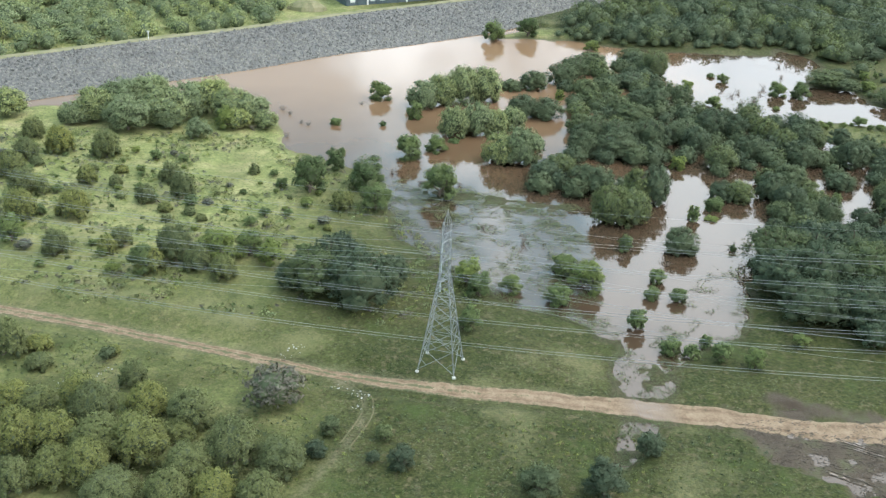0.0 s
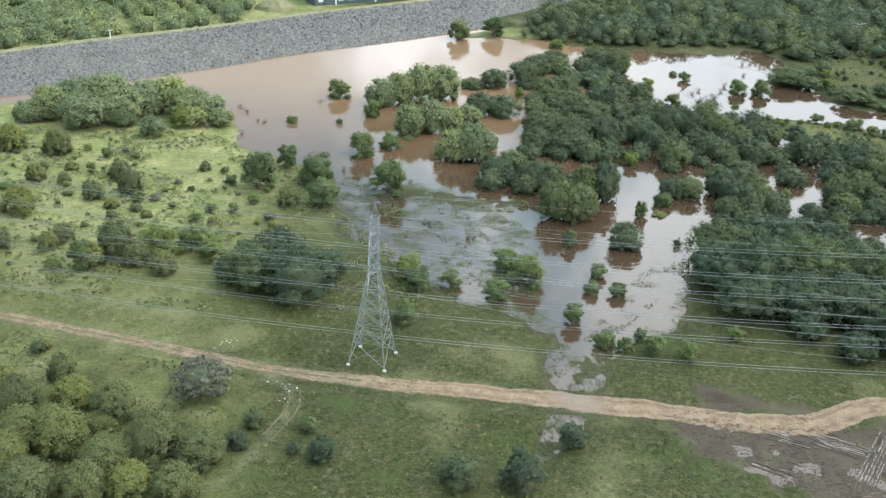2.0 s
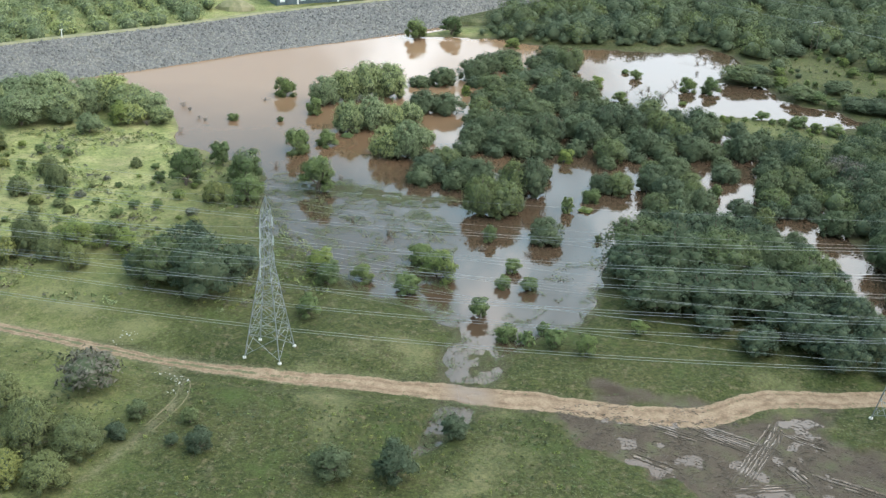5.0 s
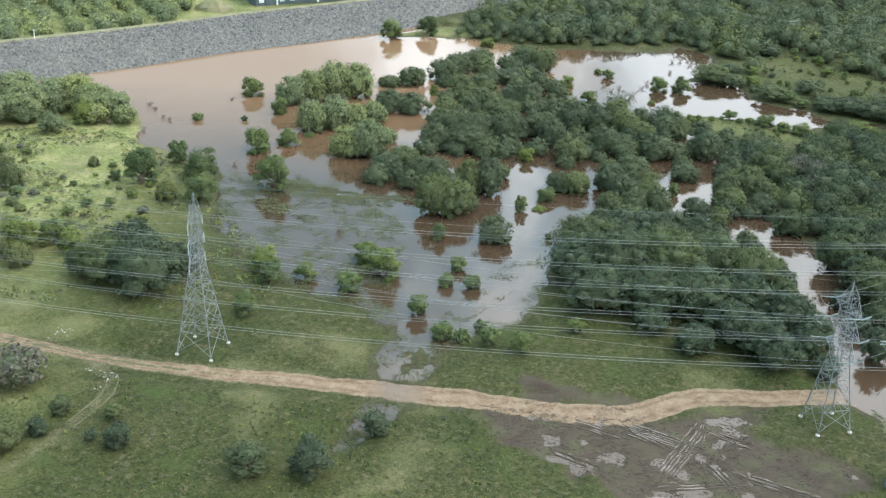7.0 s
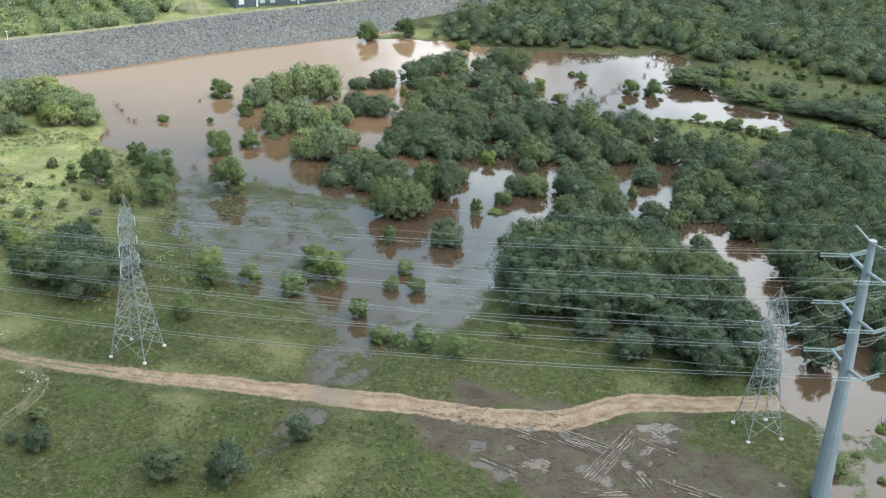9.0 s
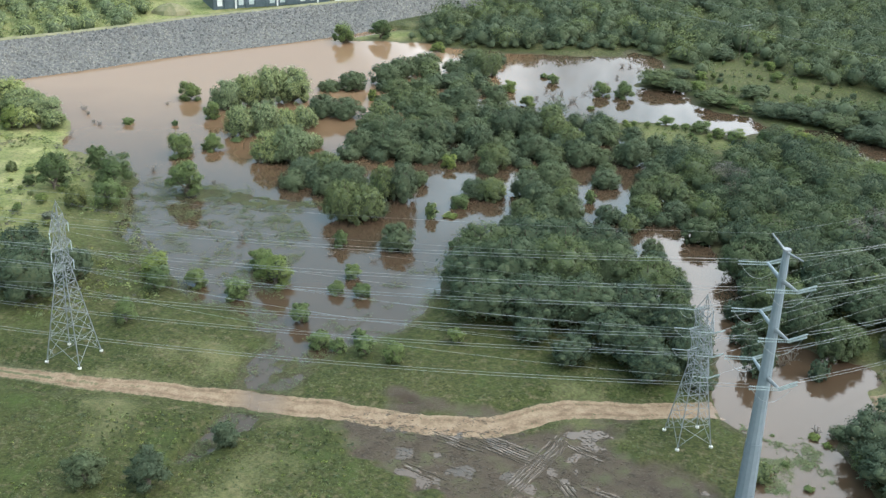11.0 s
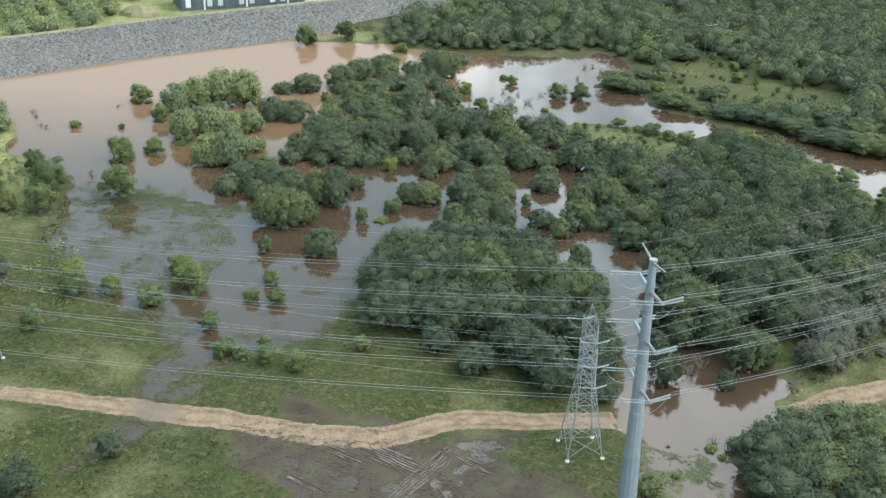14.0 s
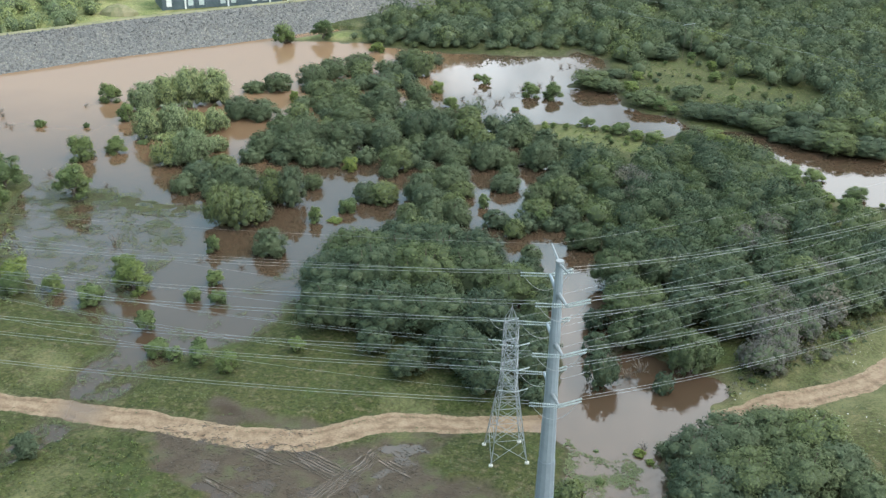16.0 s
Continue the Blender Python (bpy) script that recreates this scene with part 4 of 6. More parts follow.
def lobes_of(r, style, w, h):
    """Centres and radii of the rounded masses that make up a crown."""
    out = []
    if style == "juniper":
        out.append((0, 0, h * 0.42, w * 0.38, h * 0.46))
        for k in range(26):
            u = (k + 0.5) / 26
            a, d = k * 2.4 + r.rand(), w * 0.38 * math.sqrt(1 - u * u * 0.92) * (0.9 + 0.2 * r.rand())
            out.append((math.cos(a) * d, math.sin(a) * d, h * (0.10 + 0.70 * u), w * (0.07 + 0.05 * r.rand()), h * (0.13 + 0.08 * r.rand())))
    elif style == "mesquite":
        out.append((0, 0, h * 0.46, w * 0.28, h * 0.36))
        for k in range(20):
            u = r.rand()
            a, d = k * 2.4 + r.rand(), w * 0.37 * math.sqrt(1 - (1.6 * abs(u - 0.42)) ** 2 * 0.8) * (0.6 + 0.4 * r.rand())
            out.append((math.cos(a) * d, math.sin(a) * d, h * (0.09 + 0.74 * u), w * (0.09 + 0.06 * r.rand()), h * (0.09 + 0.06 * r.rand())))
    elif style == "far":
        out.append((0, 0, h * 0.38, w * 0.36, h * 0.40))
        for k in range(13):
            u = (k + 0.5) / 13
            a, el = k * 2.4 + r.rand() * 0.8, math.asin(1 - 1.3 * u)
            s, d = w * (0.09 + 0.13 * r.rand() ** 1.3), w * 0.39 * math.cos(el) * (0.75 + 0.45 * r.rand())
            out.append((math.cos(a) * d, math.sin(a) * d, h * (0.40 + 0.38 * math.sin(el) * (0.75 + 0.45 * r.rand())), s, s * (0.6 + 0.4 * r.rand())))
    else:
        # a broad dome whose surface is broken into shallow, uneven billows down to the ground
        out.append((0, 0, h * 0.45, w * 0.42, h * 0.45))
        n = 56 if w > 7 else 36 if w > 5 else 20
        lean, bulge = r.rand() * 6.283, 0.05 + 0.08 * r.rand()
        for k in range(n):
            u = (k + 0.5) / n
            a = k * 2.39996 + r.rand() * 0.9
            el = math.asin(1 - 1.9 * u)
            grow = 1 + bulge * math.cos(a - lean) + 0.08 * math.sin(3 * a + lean) + 0.05 * math.sin(7 * a)
            s = w * (0.055 + 0.10 * r.rand() ** 1.8) * (1.25 if w <= 5 else 1.0)
            d = (w * 0.485 - s * 0.8) * math.cos(el) ** (1.0 if el > 0 else 0.4) * grow * (0.88 + 0.16 * r.rand())
            z = h * 0.50 + (h * 0.49 - s * 0.7) * math.sin(el) * (0.86 + 0.2 * r.rand())
            out.append((math.cos(a) * d, math.sin(a) * d, max(z, 0.04 * h), s, s * (0.55 + 0.5 * r.rand())))
    return out


ICO = None


def ico():
    global ICO
    if ICO is None:
        bm = bmesh.new()
        bmesh.ops.create_icosphere(bm, subdivisions=1, radius=1)
        ICO = np.array([v.co[:] for v in bm.verts]), [tuple(v.index for v in f.verts) for f in bm.faces]
        bm.free()
    return ICO


def crown_data(seed, style, w, h, count, leaf):
    """A crown of many pointed leaf clumps over inner masses painted dark for crown shade."""
    r = np.random.RandomState(seed)
    lobes = lobes_of(r, style, w, h)
    verts, faces, mats, normals = [], [], [], []
    iv, itri = ico()
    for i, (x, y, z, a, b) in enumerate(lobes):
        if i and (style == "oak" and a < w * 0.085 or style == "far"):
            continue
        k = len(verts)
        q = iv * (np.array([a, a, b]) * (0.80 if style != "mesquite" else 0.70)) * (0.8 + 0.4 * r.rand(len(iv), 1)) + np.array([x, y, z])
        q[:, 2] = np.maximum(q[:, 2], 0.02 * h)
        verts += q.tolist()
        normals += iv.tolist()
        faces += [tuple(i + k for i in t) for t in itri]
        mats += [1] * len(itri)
    area = np.array([a * a + 2 * a * b for *_, a, b in lobes])
    if style in ("oak", "far"):
        area[0] *= 0.75
    mid = np.array([0, 0, h * 0.36])
    for (x, y, z, a, b), n in zip(lobes, (count * area / area.sum()).astype(int)):
        d = r.normal(size=(n, 3))
        d /= np.linalg.norm(d, axis=1)[:, None]
        d[:, 2] = np.where(d[:, 2] < -0.35, -d[:, 2], d[:, 2])
        p = d * np.array([a, a, b]) * (0.78 + 0.55 * r.rand(n, 1) ** 1.6) + np.array([x, y, z])
        nn = d + r.normal(size=(n, 3)) * 0.45 + np.array([0, 0, 0.25])
        nn /= np.linalg.norm(nn, axis=1)[:, None]
        t = np.cross(nn, r.normal(size=(n, 3)))
        t /= np.linalg.norm(t, axis=1)[:, None] + 1e-9
        s = np.cross(nn, t)
        ln = leaf * (0.55 + 0.9 * r.rand(n, 1))
        whole = (p - mid) / np.array([w, w, h])
        whole /= np.linalg.norm(whole, axis=1)[:, None] + 1e-9
        soft = d * 0.42 + whole * 0.62 + np.array([0, 0, 0.10]) + r.normal(size=(n, 3)) * 0.30
        soft /= np.linalg.norm(soft, axis=1)[:, None]
        normals += np.repeat(soft, 3, axis=0).tolist()
        k = len(verts)
        tri = np.stack([p - t * ln * 0.5 - s * ln * 0.34, p - t * ln * 0.5 + s * ln * 0.34, p + t * ln * 0.62], 1)
        verts += tri.reshape(-1, 3).tolist()
        faces += [(k + 3 * i, k + 3 * i + 2, k + 3 * i + 1) for i in range(n)]
        mats += [0] * n
    return verts, faces, mats, lobes, normals


def trunk_shape(lobes, w, h, style, r):
    s = Shape()
    base = w * (0.035 if style != "juniper" else 0.025) + 0.05
    fork = h * (0.22 if style == "oak" else 0.15)
    lean = Vector(((r.rand() - 0.5) * 0.06 * w, (r.rand() - 0.5) * 0.06 * w, fork))
    s.path([(0, 0, -0.8), (0, 0, 0.1 * h), lean], [base * 1.35, base, base * 0.85], 6)
    for x, y, z, a, b in lobes[:7 if w > 4 else 4]:
        tip = Vector((x, y, z))
        mid = lean.lerp(tip, 0.5) + Vector(((r.rand() - 0.5) * 0.1 * w, (r.rand() - 0.5) * 0.1 * w, -0.04 * h))
        s.path([lean, mid, tip], [base * 0.6, base * 0.4, base * 0.15], 4)
    return s


def tree_kind(name, seed, style, w, h, count, leaf, mat):
    v, f, m, lobes, nrm = crown_data(seed, style, w, h, count, leaf)
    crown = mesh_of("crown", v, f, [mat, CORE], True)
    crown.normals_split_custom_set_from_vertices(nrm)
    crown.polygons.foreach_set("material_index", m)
    t = trunk_shape(lobes, w, h, style, np.random.RandomState(seed + 100))
    return dict(name=name, w=w, ratio=h / w, crown=crown, trunk=mesh_of("trunk", t.v, t.f, BARK))


OAK = [tree_kind("live_oak_tree", 1 + k, "oak", w, w * 0.80, n, lf, OAKLEAF) for k, (w, n, lf) in
       enumerate([(13, 7000, 0.35), (12, 6000, 0.35), (10, 4600, 0.34), (9, 3900, 0.33), (8, 3200, 0.33), (7.2, 2700, 0.32), (6, 1900, 0.31), (4, 1000, 0.29), (2.6, 420, 0.27)])]
# the oak crowns again, with the darker leaf copy
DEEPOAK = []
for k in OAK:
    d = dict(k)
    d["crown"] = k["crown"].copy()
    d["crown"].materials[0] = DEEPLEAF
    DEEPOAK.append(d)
GREY = [tree_kind("bare_oak_tree", 61 + k, "oak", w, w * 0.8, n, 0.3, GREYLEAF) for k, (w, n) in enumerate([(8, 1800), (5, 900)])]
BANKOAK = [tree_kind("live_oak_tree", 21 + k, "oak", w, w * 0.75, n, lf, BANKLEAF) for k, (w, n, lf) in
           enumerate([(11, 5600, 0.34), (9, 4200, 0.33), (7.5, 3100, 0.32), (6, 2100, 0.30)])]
JUN = [tree_kind("juniper_tree", 31 + k, "juniper", w, w * 0.85, n, 0.26, JUNLEAF) for k, (w, n) in
       enumerate([(8.5, 7400), (7, 5400), (6, 4200), (5, 3000), (3.5, 1500), (2, 520)])]
MESQ = [tree_kind("mesquite_tree", 41 + k, "mesquite", w, w * 0.95, n, 0.28, MESQLEAF) for k, (w, n) in
        enumerate([(8, 4600), (6.5, 3500), (5, 2300), (3.6, 1200), (2.2, 460)])]
BUSH = []
for k in MESQ:
    d = dict(k)
    d["name"], d["crown"] = "shrub", k["crown"].copy()
    d["crown"].materials[0] = OAKLEAF
    BUSH.append(d)
trng = random.Random(7)


def plant(kinds, x, y, w, label, group, category="tree", squash=1.0, ratio=None):
    w = w * (1.18 if kinds is MESQ else 1.12 if kinds is JUN else 1.15)
    near = sorted(kinds, key=lambda k: abs(k["w"] - w))[:2]
    k = near[0] if len(near) < 2 or trng.random() < 0.65 else near[1]
    s = w / k["w"]
    if ratio:
        squash = ratio / k["ratio"]
    ob = new(k["name"])
    ob.empty_display_size = 0.5
    z = ground_z(x, y)
    for nm in ("trunk", "crown"):
        c = new(nm, k[nm])
        c.parent = ob
    z = z if z > 0 else max(z, -0.6) - 0.05 * w
    ob.matrix_world = Matrix.LocRotScale((x, y, z), Euler((0, 0, trng.random() * 6.283)), (s, s, s * squash * (0.92 + 0.16 * trng.random())))
    return tagged(ob, label, category, group)


for rows_, kinds, label, group in (
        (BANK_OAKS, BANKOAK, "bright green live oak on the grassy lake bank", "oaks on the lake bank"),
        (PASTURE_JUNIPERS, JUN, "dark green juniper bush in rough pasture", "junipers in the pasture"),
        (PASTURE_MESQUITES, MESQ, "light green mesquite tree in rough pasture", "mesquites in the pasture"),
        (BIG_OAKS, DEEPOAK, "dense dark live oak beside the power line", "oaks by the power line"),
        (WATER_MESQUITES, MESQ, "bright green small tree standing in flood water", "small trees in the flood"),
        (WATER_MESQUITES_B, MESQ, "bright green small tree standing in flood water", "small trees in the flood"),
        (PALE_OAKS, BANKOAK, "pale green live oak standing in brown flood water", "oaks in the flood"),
        (LAKE_OAKS, OAK, "rounded live oak standing in brown flood water", "oaks in the flood"),
        (ISLAND_OAKS, OAK, "rounded live oak in the flooded wood", "oaks in the flood"),
        (CREEK_OAKS, OAK, "green tree on the bank of the flooded creek", "trees along the creek"),
        (CREEK_BUSHES, MESQ, "light green bush at the creek's water edge", "bushes along the creek"),
        (POOL_OAKS, OAK, "live oak standing in the wood's flooded pools", "oaks in the flood"),
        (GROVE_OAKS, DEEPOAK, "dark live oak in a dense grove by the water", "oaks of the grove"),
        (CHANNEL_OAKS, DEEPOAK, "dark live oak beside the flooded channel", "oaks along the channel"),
        (NEAR_OAKS, OAK, "leafy oak beside the pond and dirt road", "oaks by the pond"),
        (NEAR_JUNIPERS, JUN, "dark olive juniper on stony pasture", "junipers below the track"),
        (GREY_JUNIPERS, GREY, "grey-brown half-bare juniper dome on stony pasture", "junipers below the track"),
        (NEAR_SHRUBS, BUSH, "low green shrub in the grass", "shrubs in the grass")):
    low = 0.60 if rows_ is CREEK_BUSHES else 0.52 if rows_ is CREEK_OAKS else 0.82 if rows_ is NEAR_SHRUBS else 0.74 if rows_ is NEAR_OAKS else 0.88 if rows_ is GROVE_OAKS else 1.0
    for row in rows_:
        plant(kinds, *row[:3], label, group, squash=low, ratio=row[3] if len(row) > 3 else None)


def scatter(poly, spacing, seed, avoid=()):
    """Evenly spread places within an outline, with some scatter."""
    r = np.random.RandomState(seed)
    p = np.array(poly)
    out = []
    xs, ys = np.arange(p[:, 0].min(), p[:, 0].max(), spacing), np.arange(p[:, 1].min(), p[:, 1].max(), spacing * 0.87)
    X_, Y_ = np.meshgrid(xs, ys)
    X_ = X_ + (np.arange(len(ys)) % 2)[:, None] * spacing / 2 + (r.rand(*X_.shape) - 0.5) * spacing * 0.7
    Y_ = Y_ + (r.rand(*Y_.shape) - 0.5) * spacing * 0.7
    ok = inside(X_, Y_, poly) > 0
    for a in avoid:
        ok &= inside(X_, Y_, a) < 1
    return list(zip(X_[ok].tolist(), Y_[ok].tolist()))


FLOODED = PALE_OAKS + LAKE_OAKS + ISLAND_OAKS + POOL_OAKS
FLOODED_PLACES = [(x, y) for x, y in scatter(WET_WOOD, 6.0, 41) + scatter(WET_WOOD_SOUTH, 5.4, 42) + scatter(WET_WOOD_WEST, 5.8, 43)
                  if min(math.hypot(x - q[0], y - q[1]) for q in FLOODED) > 3.4 and trng.random() < 0.8]
WOOD_PLACES = []
for x, y in scatter(FOREST, 5.0, 3, (MEADOW, UPPER_CHANNEL, OPEN_BANK, POOL_BANK)):
    if y > 206 or x > 165:
        WOOD_PLACES.append((x, y))
    elif trng.random() < 0.08:
        plant(GREY, x, y, trng.uniform(4, 6.5), "grey half-bare oak in the closed wood", "oaks of the wood")
    else:
        plant(MESQ if trng.random() < 0.12 else OAK, x, y, trng.choice((3.6, 4.5, 5.2, 6, 7, 8)), "dark live oak in the closed wood", "oaks of the wood", squash=trng.uniform(0.8, 1.1))
for x, y in ((123.3, 256.6), (125.5, 251.4), (144.7, 223.7), (151.2, 227.4), (144.1, 180.8), (141.9, 184.6), (147.4, 187.3), (139.1, 174.4), (121.4, 254.7), (128.9, 222.4), (144.3, 218.7), (155.8, 204.3), (143.6, 176.4), (141.1, 184.2), (123.3, 244.1), (145.7, 191.4), (149.1, 183.5), (154.9, 192.6), (140.6, 172.8)):
    plant(GREY, x, y, trng.uniform(4, 7.5), "grey half-bare brush above the dirt road", "bare brush")
EAST_BANK = [(135, 168), (141, 170), (150, 176), (160, 184), (166, 190), (156, 190), (146, 184), (138, 176)]
for x, y in scatter(EAST_BANK, 3.6, 33):
    plant(GREY if trng.random() < 0.6 else MESQ, x, y, trng.uniform(0.7, 2.2), "low scrubby brush on the stony bank", "scrub on the bank", "shrub", 0.7)
for x, y in scatter(NORTH_FIELD, 5.5, 14):
    if trng.random() < 0.25:
        continue
    x, y = x + trng.uniform(-3, 3), y + trng.uniform(-3, 3)
    plant(MESQ if trng.random() < 0.6 else OAK, x, y, trng.choice((0.6, 0.8, 1.0, 1.4, 2.0, 3.2)), "small green bush in the far field", "bushes in the far field")
for x, y in scatter(POOL_BANK, 5.0, 27, (UPPER_CHANNEL,)) + scatter(MEADOW, 5.5, 23):
    plant(MESQ, x, y, trng.uniform(1.0, 2.2), "small green bush on the creek bank", "bushes on the meadow", "shrub", 0.8)
PASTURE = [(-105, 250), (-60, 258), (-28, 240), (-20, 215), (-30, 197), (-60, 180), (-100, 185)]
for x, y in scatter(PASTURE, 6.6, 19):
    if fbm(np.array([x]), np.array([y]), 14, 91)[0] < 0.42:
        continue
    u = trng.random()
    plant(GREY if u < 0.18 else JUN if u < 0.42 else MESQ, x, y, trng.uniform(0.9, 3.4), "low grey-green brush in rough pasture", "brush in the pasture", "shrub", 0.7)


def low_brush(name, places, w0, w1, mats, label, seed, leaves=44):
    """Knee-high to waist-high scrub, each clump a loose low dome of leaf sprays."""
    r = np.random.RandomState(seed)
    X_, Y_ = np.array(places).T
    Z_ = terrain(X_, Y_)[0]
    n = len(X_)
    w = w0 + (w1 - w0) * r.rand(n, 1) ** 1.6
    d = r.normal(size=(n, leaves, 3))
    d[..., 2] = np.abs(d[..., 2])
    d /= np.linalg.norm(d, axis=2, keepdims=True)
    p = d * (w[:, :, None] * np.array([0.5, 0.5, 0.42])) * (0.45 + 0.6 * r.rand(n, leaves, 1)) + np.stack([X_, Y_, Z_], -1)[:, None]
    t = r.normal(size=(n, leaves, 3)) + d * 0.5
    t /= np.linalg.norm(t, axis=2, keepdims=True)
    q = np.cross(t, d + r.normal(size=(n, leaves, 3)) * 0.3)
    q /= np.linalg.norm(q, axis=2, keepdims=True)
    ln = (0.13 + 0.075 * w[:, :, None]) * (0.6 + 0.8 * r.rand(n, leaves, 1))
    v = np.stack([p - q * ln * 0.4, p + q * ln * 0.4, p + t * ln], 2).reshape(-1, 3)
    me = mesh_of(name, v.tolist(), np.arange(len(v)).reshape(-1, 3).tolist(), mats, True)
    nn = d * 0.45 + np.array([0, 0, 0.75]) + r.normal(size=d.shape) * 0.2
    nn /= np.linalg.norm(nn, axis=2, keepdims=True)
    me.normals_split_custom_set_from_vertices(np.repeat(nn.reshape(-1, 3), 3, axis=0).tolist())
    me.polygons.foreach_set("material_index", np.repeat(r.choice(len(mats), n), leaves))
    me.attributes.new("tone", "FLOAT", "POINT").data.foreach_set("value", np.repeat(r.rand(n), leaves * 3).astype(np.float32))
    return tagged(new(name, me), label, "brush", kind="stuff")


WEST_PASTURE = [(-118, 268), (-90, 262), (-48, 266), (-22, 244), (-12, 222), (2, 200), (8, 178), (-10, 170), (-60, 172), (-112, 190)]
SOUTH_PASTURE = [(-95, 172), (-40, 156), (0, 148), (50, 140), (50, 118), (-70, 118), (-95, 140)]
br = np.random.RandomState(57)


def thick(x, y, shift):
    return fbm(np.array([x]), np.array([y]), 9, shift)[0] + 0.30 * br.rand() - 0.07


west_brush = [(x, y) for x, y in scatter(WEST_PASTURE, 1.8, 51) if thick(x, y, 61) > 0.545]
low_brush("pasture_scrub", west_brush, 0.6, 2.6, [MESQLEAF, JUNLEAF, GREYLEAF, JUNLEAF, BANKLEAF], "low grey-green scrub scattered through rough pasture", 61)
south_brush = [(x, y) for x, y in scatter(SOUTH_PASTURE, 1.3, 52) if thick(x, y, 66) > 0.60 and line_distance(np.array([x]), np.array([y]), ROAD_WEST)[0] > 3]
low_brush("pasture_weeds", south_brush, 0.35, 1.1, [MESQLEAF, OAKLEAF, JUNLEAF], "low green weeds in the near pasture", 62, 22)

EAST_SLOPE = [(134.2, 167.6), (138.9, 177.3), (145.5, 189.2), (161.2, 200.1), (172.0, 202.0), (158.0, 181.2), (146.8, 174.3), (139.5, 168.0), (134.6, 163.5)]
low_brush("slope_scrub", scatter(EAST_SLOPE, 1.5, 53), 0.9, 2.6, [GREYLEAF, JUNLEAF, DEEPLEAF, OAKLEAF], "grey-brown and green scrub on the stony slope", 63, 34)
low_brush("field_scrub", [q for q in scatter(NORTH_FIELD, 2.0, 54) + scatter(MEADOW, 1.8, 55) if thick(*q, 71) > 0.55], 0.5, 1.7, [MESQLEAF, OAKLEAF, JUNLEAF], "low green scrub in the far fields", 64, 22)

# far woods
NORTH_SHORE = [(34, 384), (55, 377), (78, 376), (112, 383), (126, 374), (138, 384), (112, 394), (80, 386), (60, 384), (38, 394)]
CLEARING = [(108, 520), (122, 470), (136, 440), (150, 405), (156, 408), (143, 444), (131, 474), (120, 520)]
FAR_NORTH = [(36, 396), (48, 386), (60, 379), (80, 379), (112, 387), (126, 378), (127, 350), (134, 322), (150, 314), (172, 303), (192, 296), (230, 280), (285, 300), (300, 515), (110, 515), (56, 424)]
BEHIND_DAM = [(-225, 270), (-172, 298), (-133, 320), (-98, 346), (-68, 370), (-60, 384), (-62, 430), (-120, 450), (-235, 390)]
FIELD_EDGE = [(112, 336), (130, 326), (145, 312), (165, 300), (185, 300), (200, 300), (215, 330), (200, 320), (168, 309), (146, 322), (134, 340), (118, 345)]


FIELD_CLEAR = [(155 + (x - 155) * 1.16 + 2, 345 + (y - 345) * 1.18 - 3) for x, y in NORTH_FIELD]


def far_wood(name, places, w0, w1, label, mat, seed, style="far", count=420, leaf=0.60):
    r = np.random.RandomState(seed)
    base = 10.0 if style == "far" else 6.9
    packs = [crown_data(seed * 10 + k, style, base, base * 0.8, count, leaf) for k in range(6)]
    vs, fs, ms, ns, tone = [], [], [], [], []
    X_, Y_ = np.array([p[0] for p in places]), np.array([p[1] for p in places])
    Z_ = terrain(X_, Y_)[0]
    for x, y, z in zip(X_, Y_, Z_):
        v, f, m, _, nr = packs[r.randint(6)]
        s, a = (w0 + (w1 - w0) * r.rand()) / base, r.rand() * 6.283
        q = np.array(v) * s
        c, d = math.cos(a), math.sin(a)
        q = np.stack([q[:, 0] * c - q[:, 1] * d + x, q[:, 0] * d + q[:, 1] * c + y, q[:, 2] + z - 0.5 * s], -1)
        k = len(vs)
        vs += q.tolist()
        tone += [r.rand()] * len(q)
        nr = np.array(nr)
        ns += np.stack([nr[:, 0] * c - nr[:, 1] * d, nr[:, 0] * d + nr[:, 1] * c, nr[:, 2]], -1).tolist()
        fs += [tuple(i + k for i in t) for t in f]
        ms += m
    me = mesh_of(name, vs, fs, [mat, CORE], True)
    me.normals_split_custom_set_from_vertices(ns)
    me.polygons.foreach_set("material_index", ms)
    me.attributes.new("tone", "FLOAT", "POINT").data.foreach_set("value", np.array(tone, np.float32))
    return tagged(new(name, me), label, "woods", kind="stuff")


far_wood("far_woods", scatter(FAR_NORTH, 7.6, 5, (FIELD_CLEAR, CLEARING, UPPER_CHANNEL)), 6.4, 12.0, "closed dark green oak woods on rising ground", OAKLEAF, 5)
far_wood("woods_behind_dam", scatter(BEHIND_DAM, 8.2, 6), 7, 10.5, "green oak woods below the dam, sunlight painted into the leaves", BANKLEAF, 6)
far_wood("field_edge_trees", scatter(FIELD_EDGE, 6.5, 8, (NORTH_FIELD, UPPER_CHANNEL)), 2.6, 4.4, "green trees along the flooded creek", OAKLEAF, 8)
far_wood("shore_trees", scatter(NORTH_SHORE, 4.6, 12), 3.4, 6.0, "low green trees on the north shore of the flood", OAKLEAF, 12)
far_wood("flooded_wood", FLOODED_PLACES, 4.6, 7.4, "live oaks crowded together in the flooded wood", OAKLEAF, 15, "oak", 1250, 0.35)
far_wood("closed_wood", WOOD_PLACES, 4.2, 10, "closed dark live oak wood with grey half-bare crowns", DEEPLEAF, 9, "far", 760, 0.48)


